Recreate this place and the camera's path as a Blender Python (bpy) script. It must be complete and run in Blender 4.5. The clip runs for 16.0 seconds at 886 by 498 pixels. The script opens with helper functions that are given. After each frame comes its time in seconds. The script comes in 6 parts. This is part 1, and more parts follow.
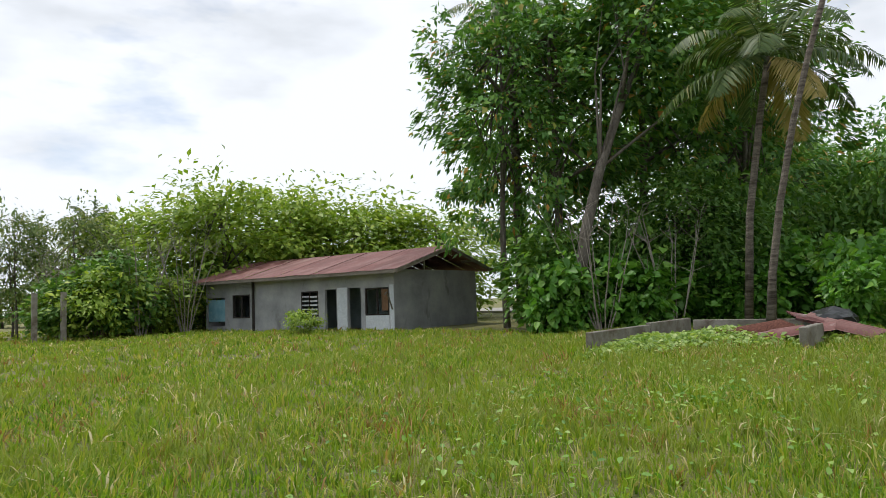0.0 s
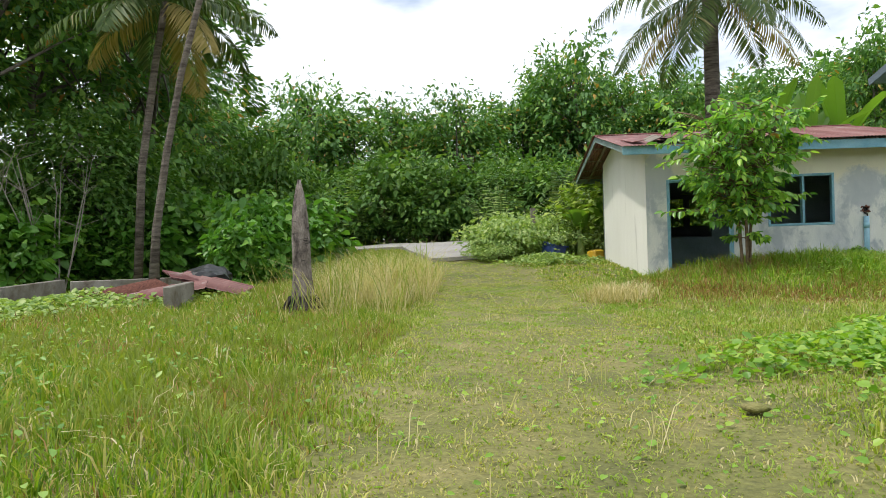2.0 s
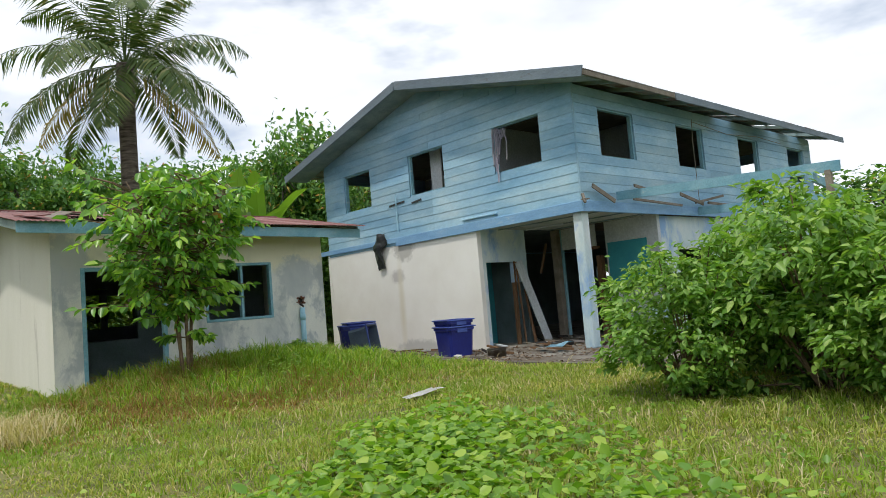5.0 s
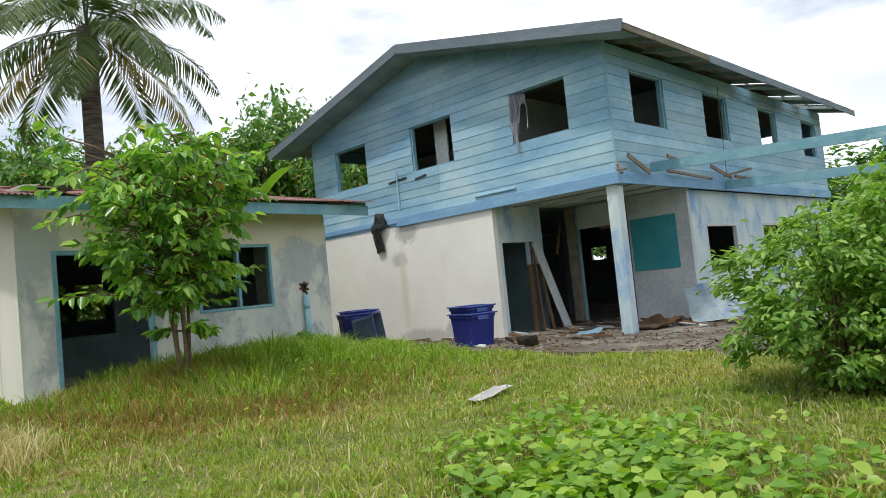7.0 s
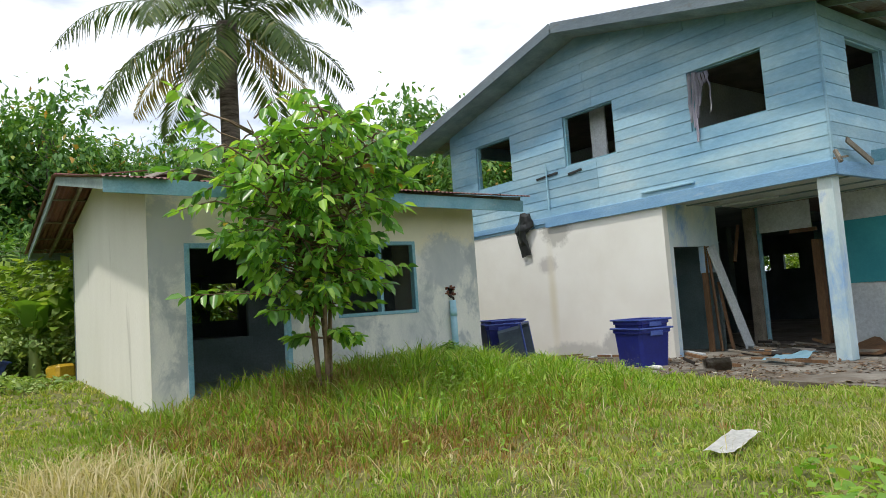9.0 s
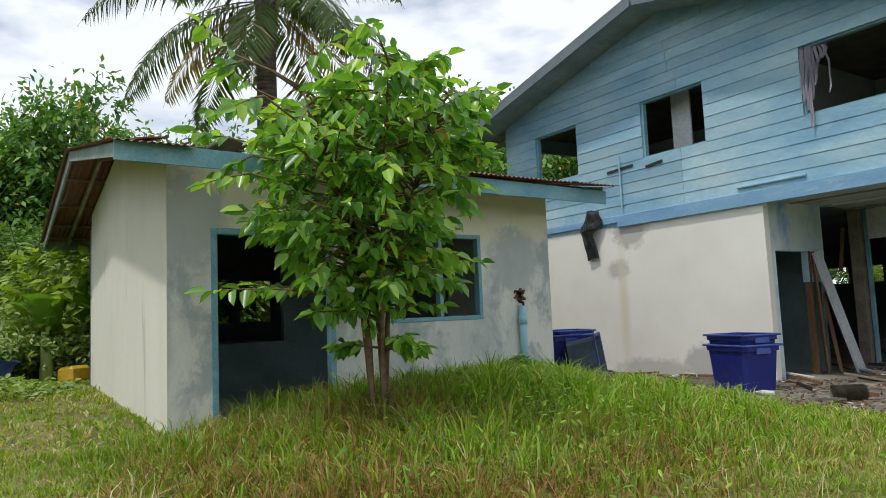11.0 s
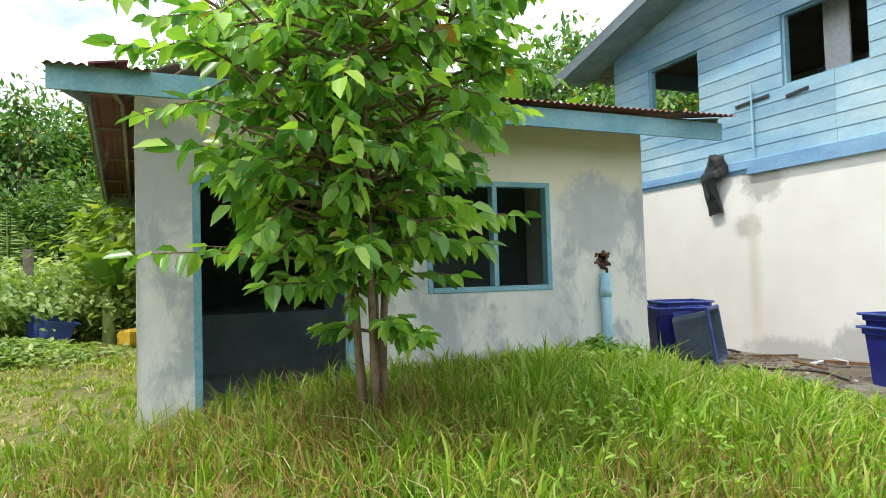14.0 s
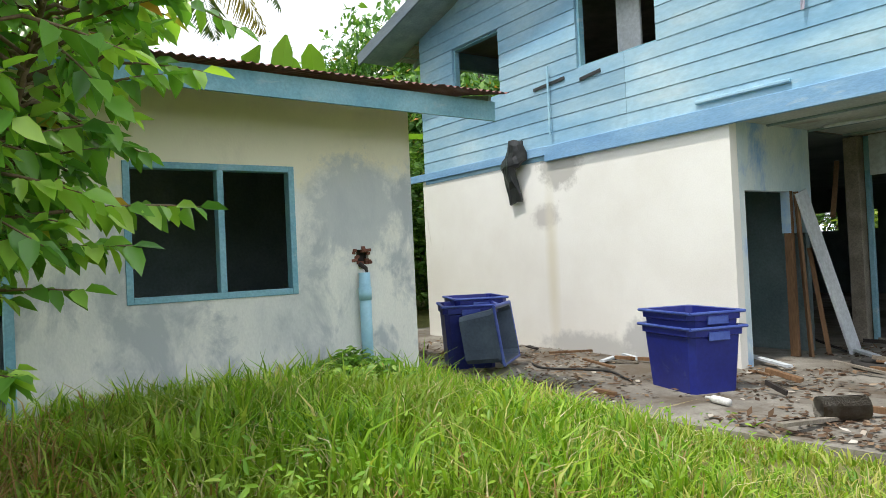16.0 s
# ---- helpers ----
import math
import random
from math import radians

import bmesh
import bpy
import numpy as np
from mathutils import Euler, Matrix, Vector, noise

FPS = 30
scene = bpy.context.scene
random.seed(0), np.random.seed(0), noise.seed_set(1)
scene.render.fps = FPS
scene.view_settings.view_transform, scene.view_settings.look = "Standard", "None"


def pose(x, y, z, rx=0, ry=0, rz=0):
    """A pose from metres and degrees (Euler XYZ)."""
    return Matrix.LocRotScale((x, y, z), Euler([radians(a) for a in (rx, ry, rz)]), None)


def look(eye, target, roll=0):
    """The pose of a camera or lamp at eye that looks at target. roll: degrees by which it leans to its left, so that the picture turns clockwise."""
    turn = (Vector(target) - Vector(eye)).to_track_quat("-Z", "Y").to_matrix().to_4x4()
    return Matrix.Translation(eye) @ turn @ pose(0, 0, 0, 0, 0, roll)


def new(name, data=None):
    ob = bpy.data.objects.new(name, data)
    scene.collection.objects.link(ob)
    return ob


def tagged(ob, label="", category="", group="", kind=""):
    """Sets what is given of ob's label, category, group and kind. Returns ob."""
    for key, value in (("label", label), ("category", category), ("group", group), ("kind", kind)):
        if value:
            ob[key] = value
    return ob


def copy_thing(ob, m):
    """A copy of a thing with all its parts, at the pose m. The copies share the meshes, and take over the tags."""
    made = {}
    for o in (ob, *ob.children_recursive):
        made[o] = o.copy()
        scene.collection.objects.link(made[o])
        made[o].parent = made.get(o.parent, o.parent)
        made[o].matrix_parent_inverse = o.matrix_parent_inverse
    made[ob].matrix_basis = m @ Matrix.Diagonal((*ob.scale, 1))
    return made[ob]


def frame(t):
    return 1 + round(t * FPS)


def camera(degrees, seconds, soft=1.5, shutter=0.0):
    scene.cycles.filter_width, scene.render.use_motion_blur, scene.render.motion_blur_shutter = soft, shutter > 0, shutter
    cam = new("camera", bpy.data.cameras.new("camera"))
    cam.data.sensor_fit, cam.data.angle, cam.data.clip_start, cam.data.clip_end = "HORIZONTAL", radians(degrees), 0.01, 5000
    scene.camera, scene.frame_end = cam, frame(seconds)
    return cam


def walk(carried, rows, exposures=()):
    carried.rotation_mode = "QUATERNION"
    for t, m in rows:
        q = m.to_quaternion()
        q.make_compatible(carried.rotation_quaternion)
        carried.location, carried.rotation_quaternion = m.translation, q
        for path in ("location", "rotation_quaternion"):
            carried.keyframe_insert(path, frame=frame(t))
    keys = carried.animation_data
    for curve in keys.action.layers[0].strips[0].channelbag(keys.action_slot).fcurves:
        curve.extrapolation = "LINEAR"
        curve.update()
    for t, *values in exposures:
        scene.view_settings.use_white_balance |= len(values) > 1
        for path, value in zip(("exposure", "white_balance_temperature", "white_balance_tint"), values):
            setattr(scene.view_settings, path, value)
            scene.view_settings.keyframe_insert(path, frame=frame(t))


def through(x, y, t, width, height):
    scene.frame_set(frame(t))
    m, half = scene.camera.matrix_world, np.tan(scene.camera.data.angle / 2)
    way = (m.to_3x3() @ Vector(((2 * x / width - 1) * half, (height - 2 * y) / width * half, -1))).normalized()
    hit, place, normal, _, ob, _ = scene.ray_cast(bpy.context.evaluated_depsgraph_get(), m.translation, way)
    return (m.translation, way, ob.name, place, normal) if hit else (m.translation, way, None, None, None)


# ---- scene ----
cam = camera(64.4, 16.0, soft=0.85)
PATH = [
    (0, (-2.796, 1.354, 0.891), (-1.442, 2.819, 1.034), -2.1),
    (0.5, (-2.331, 1.269, 0.891), (-0.680, 2.391, 1.018), -3.3),
    (1, (-1.866, 1.184, 0.891), (-0.007, 1.920, 0.956), -4.7),
    (1.5, (-1.401, 1.099, 0.891), (0.556, 1.51, 0.899), -2.4),
    (2, (-0.995, 0.94, 0.826), (1.001, 1.063, 0.794), -2.0),
    (2.5, (-0.53, 0.843, 0.818), (1.462, 0.674, 0.863), -2.1),
    (3, (-0.023, 0.743, 0.835), (1.888, 0.168, 0.965), -7.0),
    (3.5, (0.481, 0.617, 0.813), (2.284, -0.238, 0.941), -6.3),
    (4, (0.989, 0.571, 0.806), (2.661, -0.52, 0.937), -6.2),
    (4.5, (1.439, 0.465, 0.795), (2.956, -0.829, 0.952), -4.4),
    (7, (3.89, 0.153, 0.837), (5.289, -1.272, 0.949), -5.7),
    (7.5, (4.386, -0.024, 0.846), (5.716, -1.517, 0.898), -5.4),
    (8, (4.848, -0.169, 0.851), (6.24, -1.603, 0.929), -5.6),
    (8.5, (5.225, -0.316, 0.851), (6.726, -1.632, 0.97), -5.6),
    (9, (5.688, -0.445, 0.873), (7.296, -1.624, 1.038), -4.0),
    (9.5, (6.167, -0.538, 0.863), (7.825, -1.639, 1.059), -2.4),
    (12, (8.037, -1.445, 0.902), (9.671, -2.587, 1.067), -2.5),
    (12.5, (8.259, -1.738, 0.907), (9.688, -3.134, 1.0), -1.0),
    (13, (8.363, -2.167, 0.934), (9.845, -3.507, 1.014), -0.6),
    (13.5, (8.512, -2.408, 0.96), (10.18, -3.509, 1.021), -0.6),
    (14, (8.581, -2.774, 0.974), (10.423, -3.55, 1.057), -1.7),
    (14.5, (8.627, -3.129, 1.011), (10.537, -3.707, 1.143), -2.4),
    (15, (8.824, -3.501, 1.077), (10.744, -4.039, 1.232), -0.3),
    (15.5, (9.089, -3.906, 1.108), (10.896, -4.759, 1.2), -1.7),
    (16, (9.146, -4.273, 1.061), (10.792, -5.41, 1.093), -2.7),
]
walk(cam, [(t, look(eye, target, roll)) for t, eye, target, roll in PATH],
     ((0.0, -0.28), (1.5, 0.08), (2.5, 0.05), (4.5, -0.25), (7.0, -0.16), (8.0, 0.0), (9.5, -0.12), (11.8, -0.35), (12.6, 0.10), (14.5, 0.52), (16.0, 0.40)))

# ---------------------------------------------------------------- light
world = bpy.data.worlds.new("sky")
scene.world = world
world.use_nodes = True
wn, wl = world.node_tree.nodes, world.node_tree.links
wn.clear()
SUN_EL, SUN_AZ = 66.0, 98.0          # degrees; azimuth counted from +x towards +y
sky = wn.new("ShaderNodeTexSky")
sky.sky_type, sky.sun_disc = "NISHITA", False
sky.sun_elevation, sky.sun_rotation = radians(SUN_EL), radians(90 - SUN_AZ)
bg_blue, bg_cloud = wn.new("ShaderNodeBackground"), wn.new("ShaderNodeBackground")
wl.new(sky.outputs[0], bg_blue.inputs[0])
bg_blue.inputs[1].default_value = 0.15
tc = wn.new("ShaderNodeTexCoord")
mp = wn.new("ShaderNodeMapping")
mp.inputs["Scale"].default_value = (1.0, 1.0, 2.6)
mp.inputs["Location"].default_value = (0.35, 0.2, 0.0)
wl.new(tc.outputs["Generated"], mp.inputs[0])
n1 = wn.new("ShaderNodeTexNoise")
n1.inputs["Scale"].default_value, n1.inputs["Detail"].default_value, n1.inputs["Roughness"].default_value = 2.1, 6.0, 0.55
wl.new(mp.outputs[0], n1.inputs["Vector"])
r1 = wn.new("ShaderNodeValToRGB")
r1.color_ramp.elements[0].position, r1.color_ramp.elements[1].position = 0.26, 0.42
wl.new(n1.outputs["Fac"], r1.inputs[0])
n2 = wn.new("ShaderNodeTexNoise")
n2.inputs["Scale"].default_value, n2.inputs["Detail"].default_value = 3.3, 5.0
wl.new(mp.outputs[0], n2.inputs["Vector"])
r2 = wn.new("ShaderNodeValToRGB")
r2.color_ramp.elements[0].position, r2.color_ramp.elements[1].position = 0.28, 0.46
r2.color_ramp.elements[0].color, r2.color_ramp.elements[1].color = (0.70, 0.74, 0.80, 1), (0.94, 0.985, 1.06, 1)
wl.new(n2.outputs["Fac"], r2.inputs[0])
wl.new(r2.outputs[0], bg_cloud.inputs[0])
bg_cloud.inputs[1].default_value = 1.28
mixw, outw = wn.new("ShaderNodeMixShader"), wn.new("ShaderNodeOutputWorld")
wl.new(r1.outputs[0], mixw.inputs[0])
wl.new(bg_blue.outputs[0], mixw.inputs[1])
wl.new(bg_cloud.outputs[0], mixw.inputs[2])
wl.new(mixw.outputs[0], outw.inputs[0])

sun_data = bpy.data.lights.new("sun", "SUN")
sun_data.energy, sun_data.angle, sun_data.color = 2.45, radians(3.0), (1.0, 0.95, 0.86)
sun = new("sun", sun_data)
se, sa = radians(SUN_EL), radians(SUN_AZ)
sun.matrix_world = look((0, 0, 30), (-math.cos(sa) * math.cos(se), -math.sin(sa) * math.cos(se), 30 - math.sin(se)))


# ---------------------------------------------------------------- materials
def principled(name, rough=0.8, metal=0.0, spec=0.5):
    m = bpy.data.materials.new(name)
    m.use_nodes = True
    b = m.node_tree.nodes["Principled BSDF"]
    b.inputs["Roughness"].default_value = rough
    b.inputs["Metallic"].default_value = metal
    b.inputs["Specular IOR Level"].default_value = spec
    return m, m.node_tree.nodes, m.node_tree.links, b


def ramp(nodes, links, fac, stops):
    r = nodes.new("ShaderNodeValToRGB")
    e = r.color_ramp.elements
    while len(e) < len(stops):
        e.new(0.5)
    for k, (p, c) in zip(e, stops):
        k.position, k.color = p, (*c, 1)
    links.new(fac, r.inputs[0])
    return r.outputs[0]


def noise_tex(nodes, links, scale, detail=5.0, rough=0.6, stretch=(1, 1, 1), distort=0.0):
    t = nodes.new("ShaderNodeTexCoord")
    mpg = nodes.new("ShaderNodeMapping")
    mpg.inputs["Scale"].default_value = stretch
    g = nodes.new("ShaderNodeNewGeometry")
    links.new(g.outputs["Position"], mpg.inputs[0])
    n = nodes.new("ShaderNodeTexNoise")
    n.inputs["Scale"].default_value, n.inputs["Detail"].default_value = scale, detail
    n.inputs["Roughness"].default_value, n.inputs["Distortion"].default_value = rough, distort
    links.new(mpg.outputs[0], n.inputs["Vector"])
    return n.outputs["Fac"]


def mix(nodes, links, a, b, fac, mode="MIX"):
    x = nodes.new("ShaderNodeMix")
    x.data_type, x.blend_type = "RGBA", mode
    for sock, v in ((x.inputs[0], fac), (x.inputs[6], a), (x.inputs[7], b)):
        if isinstance(v, (int, float)):
            sock.default_value = v
        elif isinstance(v, tuple):
            sock.default_value = (*v, 1)
        else:
            links.new(v, sock)
    return x.outputs[2]


def bump(nodes, links, b, height, strength=0.3, dist=0.01):
    n = nodes.new("ShaderNodeBump")
    n.inputs["Strength"].default_value, n.inputs["Distance"].default_value = strength, dist
    links.new(height, n.inputs["Height"])
    links.new(n.outputs[0], b.inputs["Normal"])


def surface(name, stops, scale=3.0, stretch=(1, 1, 1), rough=0.8, metal=0.0, fine=60.0, fine_amount=0.25, bump_s=0.25, bump_d=0.006,
            stain=None, piece=0.0, distort=0.0):
    """Two scales of noise through a ramp, an optional stain layer (stops, scale, stretch, colour), and a spread from piece to piece."""
    m, n, l, b = principled(name, rough, metal)
    big = noise_tex(n, l, scale, 6.0, 0.62, stretch, distort)
    col = ramp(n, l, big, stops)
    small = noise_tex(n, l, fine, 3.0, 0.6, stretch)
    sm = ramp(n, l, small, [(0.3, (1 - fine_amount,) * 3), (0.7, (1.0,) * 3)])
    col = mix(n, l, col, sm, 1.0, "MULTIPLY")
    if stain:
        lo, hi, sc, st, c = stain
        k = noise_tex(n, l, sc, 7.0, 0.68, st, 0.4)
        mask = ramp(n, l, k, [(lo, (0, 0, 0)), (hi, (1, 1, 1))])
        col = mix(n, l, col, c, mask)
    if piece:
        o = n.new("ShaderNodeObjectInfo")
        v = ramp(n, l, o.outputs["Random"], [(0.0, (1 - piece,) * 3), (1.0, (1.0,) * 3)])
        col = mix(n, l, col, v, 1.0, "MULTIPLY")
    l.new(col, b.inputs["Base Color"])
    bump(n, l, b, small, bump_s, bump_d)
    return m


def leaf_mat(name, stops, patch=None, through=0.35, rough=0.45, gloss=0.4, patch_scale=0.5):
    """Leaves and blades: a colour for every leaf, patches in space, light coming through."""
    m, n, l, b = principled(name, rough, 0.0, gloss)
    g = n.new("ShaderNodeNewGeometry")
    col = ramp(n, l, g.outputs["Random Per Island"], stops)
    if patch:
        k = noise_tex(n, l, patch_scale, 4.0, 0.6)
        mask = ramp(n, l, k, [(0.42, (0, 0, 0)), (0.66, (1, 1, 1))])
        col = mix(n, l, col, patch, mask)
    l.new(col, b.inputs["Base Color"])
    t = n.new("ShaderNodeBsdfTranslucent")
    warm = mix(n, l, col, (1.35, 1.45, 0.55), 1.0, "MULTIPLY")
    l.new(warm, t.inputs[0])
    ms = n.new("ShaderNodeMixShader")
    ms.inputs[0].default_value = through
    l.new(b.outputs[0], ms.inputs[1])
    l.new(t.outputs[0], ms.inputs[2])
    l.new(ms.outputs[0], n["Material Output"].inputs[0])
    return m


M = {}
M["soil"] = surface("soil_and_thatch", [(0.3, (0.10, 0.11, 0.03)), (0.5, (0.20, 0.20, 0.055)), (0.7, (0.30, 0.26, 0.10))], 0.9, fine=25, fine_amount=0.5, bump_s=0.6, bump_d=0.03, rough=0.95)
M["concrete"] = surface("weathered_concrete", [(0.3, (0.13, 0.115, 0.095)), (0.55, (0.26, 0.24, 0.205)), (0.75, (0.40, 0.38, 0.34))], 1.1, fine=40, stain=(0.48, 0.62, 1.6, (1, 1, 1), (0.11, 0.085, 0.06)), rough=0.9)
M["road"] = surface("pale_concrete_road", [(0.3, (0.312, 0.296, 0.273)), (0.7, (0.406, 0.390, 0.367))], 0.7, fine=30, rough=0.9)
M["white_wall"] = surface("cream_painted_plaster", [(0.3, (0.80, 0.78, 0.73)), (0.6, (0.87, 0.86, 0.82))], 0.9, fine=50, fine_amount=0.06, bump_s=0.12,
                          stain=(0.66, 0.76, 1.3, (1.6, 1.6, 0.45), (0.50, 0.47, 0.41)), rough=0.85)


def blot(m, centre, radius, stretch, colour, rag=0.8, scale=6.0):
    """A ragged spot of its own shape round a wall point: stains, the shed's eave shade."""
    n, l = m.node_tree.nodes, m.node_tree.links
    base = n["Principled BSDF"].inputs["Base Color"]
    before = base.links[0].from_socket
    g, sub, mul, ln = n.new("ShaderNodeNewGeometry"), n.new("ShaderNodeVectorMath"), n.new("ShaderNodeVectorMath"), n.new("ShaderNodeVectorMath")
    sub.operation, mul.operation, ln.operation = "SUBTRACT", "MULTIPLY", "LENGTH"
    sub.inputs[1].default_value, mul.inputs[1].default_value = centre, stretch
    l.new(g.outputs["Position"], sub.inputs[0])
    l.new(sub.outputs[0], mul.inputs[0])
    l.new(mul.outputs[0], ln.inputs[0])
    k = n.new("ShaderNodeMath")
    k.operation = "MULTIPLY_ADD"
    l.new(noise_tex(n, l, scale, 6.0, 0.7), k.inputs[0])
    k.inputs[1].default_value = -radius * 2.4 * rag
    l.new(ln.outputs["Value"], k.inputs[2])
    mask = ramp(n, l, k.outputs[0], [(0.0, (0, 0, 0)), (1.0, (1, 1, 1))])
    r = mask.node.color_ramp.elements
    off = radius * (1 - 1.2 * rag)
    r[0].position, r[1].position = max(0.0, off - 0.04), max(0.02, off + 0.10)
    r[0].color, r[1].color = (0.85, 0.85, 0.85, 1), (0, 0, 0, 1)
    l.new(mix(n, l, before, colour, mask), base)


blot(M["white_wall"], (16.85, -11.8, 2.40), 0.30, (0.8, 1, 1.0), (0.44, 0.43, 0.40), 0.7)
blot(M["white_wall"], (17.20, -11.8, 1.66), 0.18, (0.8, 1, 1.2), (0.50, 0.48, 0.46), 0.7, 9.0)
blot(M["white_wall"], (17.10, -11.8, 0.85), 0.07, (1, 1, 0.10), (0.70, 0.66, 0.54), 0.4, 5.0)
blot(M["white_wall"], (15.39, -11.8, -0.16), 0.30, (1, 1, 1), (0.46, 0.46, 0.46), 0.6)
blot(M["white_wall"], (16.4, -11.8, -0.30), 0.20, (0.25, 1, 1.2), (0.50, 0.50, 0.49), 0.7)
M["shed_wall"] = surface("mouldy_plaster", [(0.3, (0.58, 0.60, 0.60)), (0.5, (0.75, 0.75, 0.71)), (0.7, (0.83, 0.81, 0.75))], 1.2, stretch=(1, 1.3, 0.7), fine=45, fine_amount=0.10, bump_s=0.2,
                         stain=(0.50, 0.62, 1.7, (1.3, 1.3, 0.8), (0.43, 0.46, 0.48)), rough=0.88)
# Yellowish band at the wall top: eave shade put into the colour.
blot(M["shed_wall"], (15.13, -5.6, 2.45), 0.62, (1, 0.18, 1), (0.82, 0.76, 0.58), 0.5, 2.5)
blot(M["shed_wall"], (15.13, -7.40, 1.62), 0.40, (1, 1, 0.9), (0.47, 0.50, 0.52), 0.7, 5.0)
blot(M["shed_wall"], (15.13, -2.92, 2.05), 0.34, (1, 1, 0.7), (0.46, 0.48, 0.49), 0.7, 5.0)
M["cream_side"] = surface("cream_plaster_side", [(0.3, (0.78, 0.77, 0.70)), (0.7, (0.86, 0.85, 0.79))], 1.0, stretch=(1, 1, 0.4), fine=45, fine_amount=0.06, bump_s=0.12,
                          stain=(0.64, 0.76, 1.2, (1.5, 1.5, 0.35), (0.55, 0.54, 0.48)), rough=0.88)
M["pale_blue_wall"] = surface("pale_blue_limewash", [(0.3, (0.38, 0.53, 0.62)), (0.48, (0.56, 0.68, 0.72)), (0.7, (0.74, 0.79, 0.78))], 1.3, stretch=(1, 1, 0.5), fine=40, fine_amount=0.1,
                              stain=(0.52, 0.66, 1.5, (1, 1, 0.6), (0.25, 0.42, 0.68)), rough=0.85)
M["plank"] = surface("weathered_blue_board", [(0.28, (0.19, 0.41, 0.63)), (0.45, (0.30, 0.54, 0.73)), (0.60, (0.42, 0.65, 0.79)), (0.75, (0.58, 0.75, 0.82))], 1.0,
                     stretch=(0.5, 0.5, 1.4), fine=22, fine_amount=0.16, bump_s=0.3, stain=(0.63, 0.80, 2.2, (0.5, 0.5, 2.2), (0.52, 0.64, 0.70)), piece=0.24, rough=0.75)
M["trim"] = surface("blue_painted_timber", [(0.3, (0.14, 0.35, 0.47)), (0.6, (0.25, 0.47, 0.57))], 2.5, fine=40, fine_amount=0.2,
                    stain=(0.58, 0.72, 2.6, (1, 0.6, 2), (0.40, 0.50, 0.53)), rough=0.7)
M["skirt"] = surface("blue_painted_skirt", [(0.3, (0.16, 0.34, 0.60)), (0.55, (0.24, 0.45, 0.69)), (0.75, (0.36, 0.56, 0.74))], 1.6, stretch=(0.5, 0.5, 2), fine=35, fine_amount=0.2,
                     stain=(0.62, 0.76, 2.4, (0.6, 0.6, 2), (0.45, 0.58, 0.66)), rough=0.72)
M["fascia"] = surface("grey_blue_fascia", [(0.3, (0.136, 0.186, 0.236)), (0.7, (0.223, 0.279, 0.322))], 1.5, stretch=(0.5, 0.5, 2), fine=30, stain=(0.62, 0.74, 1.8, (1, 0.4, 2), (0.124, 0.124, 0.118)), rough=0.75)
M["wood"] = surface("bare_brown_timber", [(0.3, (0.16, 0.085, 0.04)), (0.7, (0.32, 0.18, 0.09))], 3.0, stretch=(1, 1, 0.2), fine=50, fine_amount=0.4, rough=0.85, piece=0.3)
M["grey_wood"] = surface("grey_weathered_timber", [(0.3, (0.20, 0.17, 0.13)), (0.7, (0.38, 0.34, 0.28))], 3.0, fine=50, fine_amount=0.4, rough=0.9, piece=0.35)
M["rust_roof"] = surface("rusted_roof_sheet", [(0.3, (0.16, 0.055, 0.05)), (0.5, (0.25, 0.095, 0.085)), (0.7, (0.34, 0.19, 0.17))], 0.8, stretch=(0.6, 1.4, 1), fine=18, fine_amount=0.25,
                         rough=0.6, piece=0.22, stain=(0.60, 0.74, 1.2, (0.35, 1.6, 1), (0.36, 0.30, 0.28)))
M["zinc"] = surface("dull_zinc_sheet", [(0.3, (0.30, 0.27, 0.25)), (0.7, (0.45, 0.42, 0.40))], 1.0, fine=20, rough=0.5, piece=0.2, stain=(0.55, 0.7, 1.4, (1, 1, 1), (0.20, 0.10, 0.07)))
M["soffit"] = surface("mossy_green_soffit", [(0.3, (0.18, 0.26, 0.26)), (0.7, (0.35, 0.45, 0.45))], 2.0, fine=30, rough=0.9)
M["porch_ceiling"] = surface("stained_ceiling_board", [(0.3, (0.42, 0.50, 0.46)), (0.7, (0.66, 0.68, 0.60))], 0.8, fine=30, rough=0.9, stain=(0.56, 0.72, 1.0, (1, 1, 1), (0.30, 0.26, 0.20)))
# Dark grey-teal shared by inner walls, floors, ceiling, block, column and rear walls.
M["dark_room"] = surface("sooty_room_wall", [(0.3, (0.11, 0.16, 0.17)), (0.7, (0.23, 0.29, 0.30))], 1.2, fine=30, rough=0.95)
M["teal"] = surface("teal_painted_board", [(0.3, (0.03, 0.27, 0.33)), (0.7, (0.055, 0.36, 0.42))], 1.4, fine=30, fine_amount=0.1, rough=0.7)
M["grey_render"] = surface("bare_cement_render", [(0.3, (0.22, 0.23, 0.24)), (0.5, (0.32, 0.33, 0.34)), (0.7, (0.42, 0.42, 0.42))], 0.7, fine=20, fine_amount=0.15, rough=0.95,
                           stain=(0.58, 0.7, 1.0, (1, 1, 0.6), (0.17, 0.17, 0.17)))
M["pale_paint"] = surface("faded_pale_paint", [(0.3, (0.50, 0.55, 0.60)), (0.7, (0.72, 0.75, 0.77))], 1.0, fine=20, rough=0.9)
M["bin_blue"] = surface("blue_polyethylene", [(0.3, (0.010, 0.016, 0.17)), (0.7, (0.016, 0.028, 0.26))], 2.0, fine=25, fine_amount=0.2, bump_s=0.05, rough=0.42, stain=(0.62, 0.74, 3.0, (1, 1, 1), (0.06, 0.08, 0.22)))
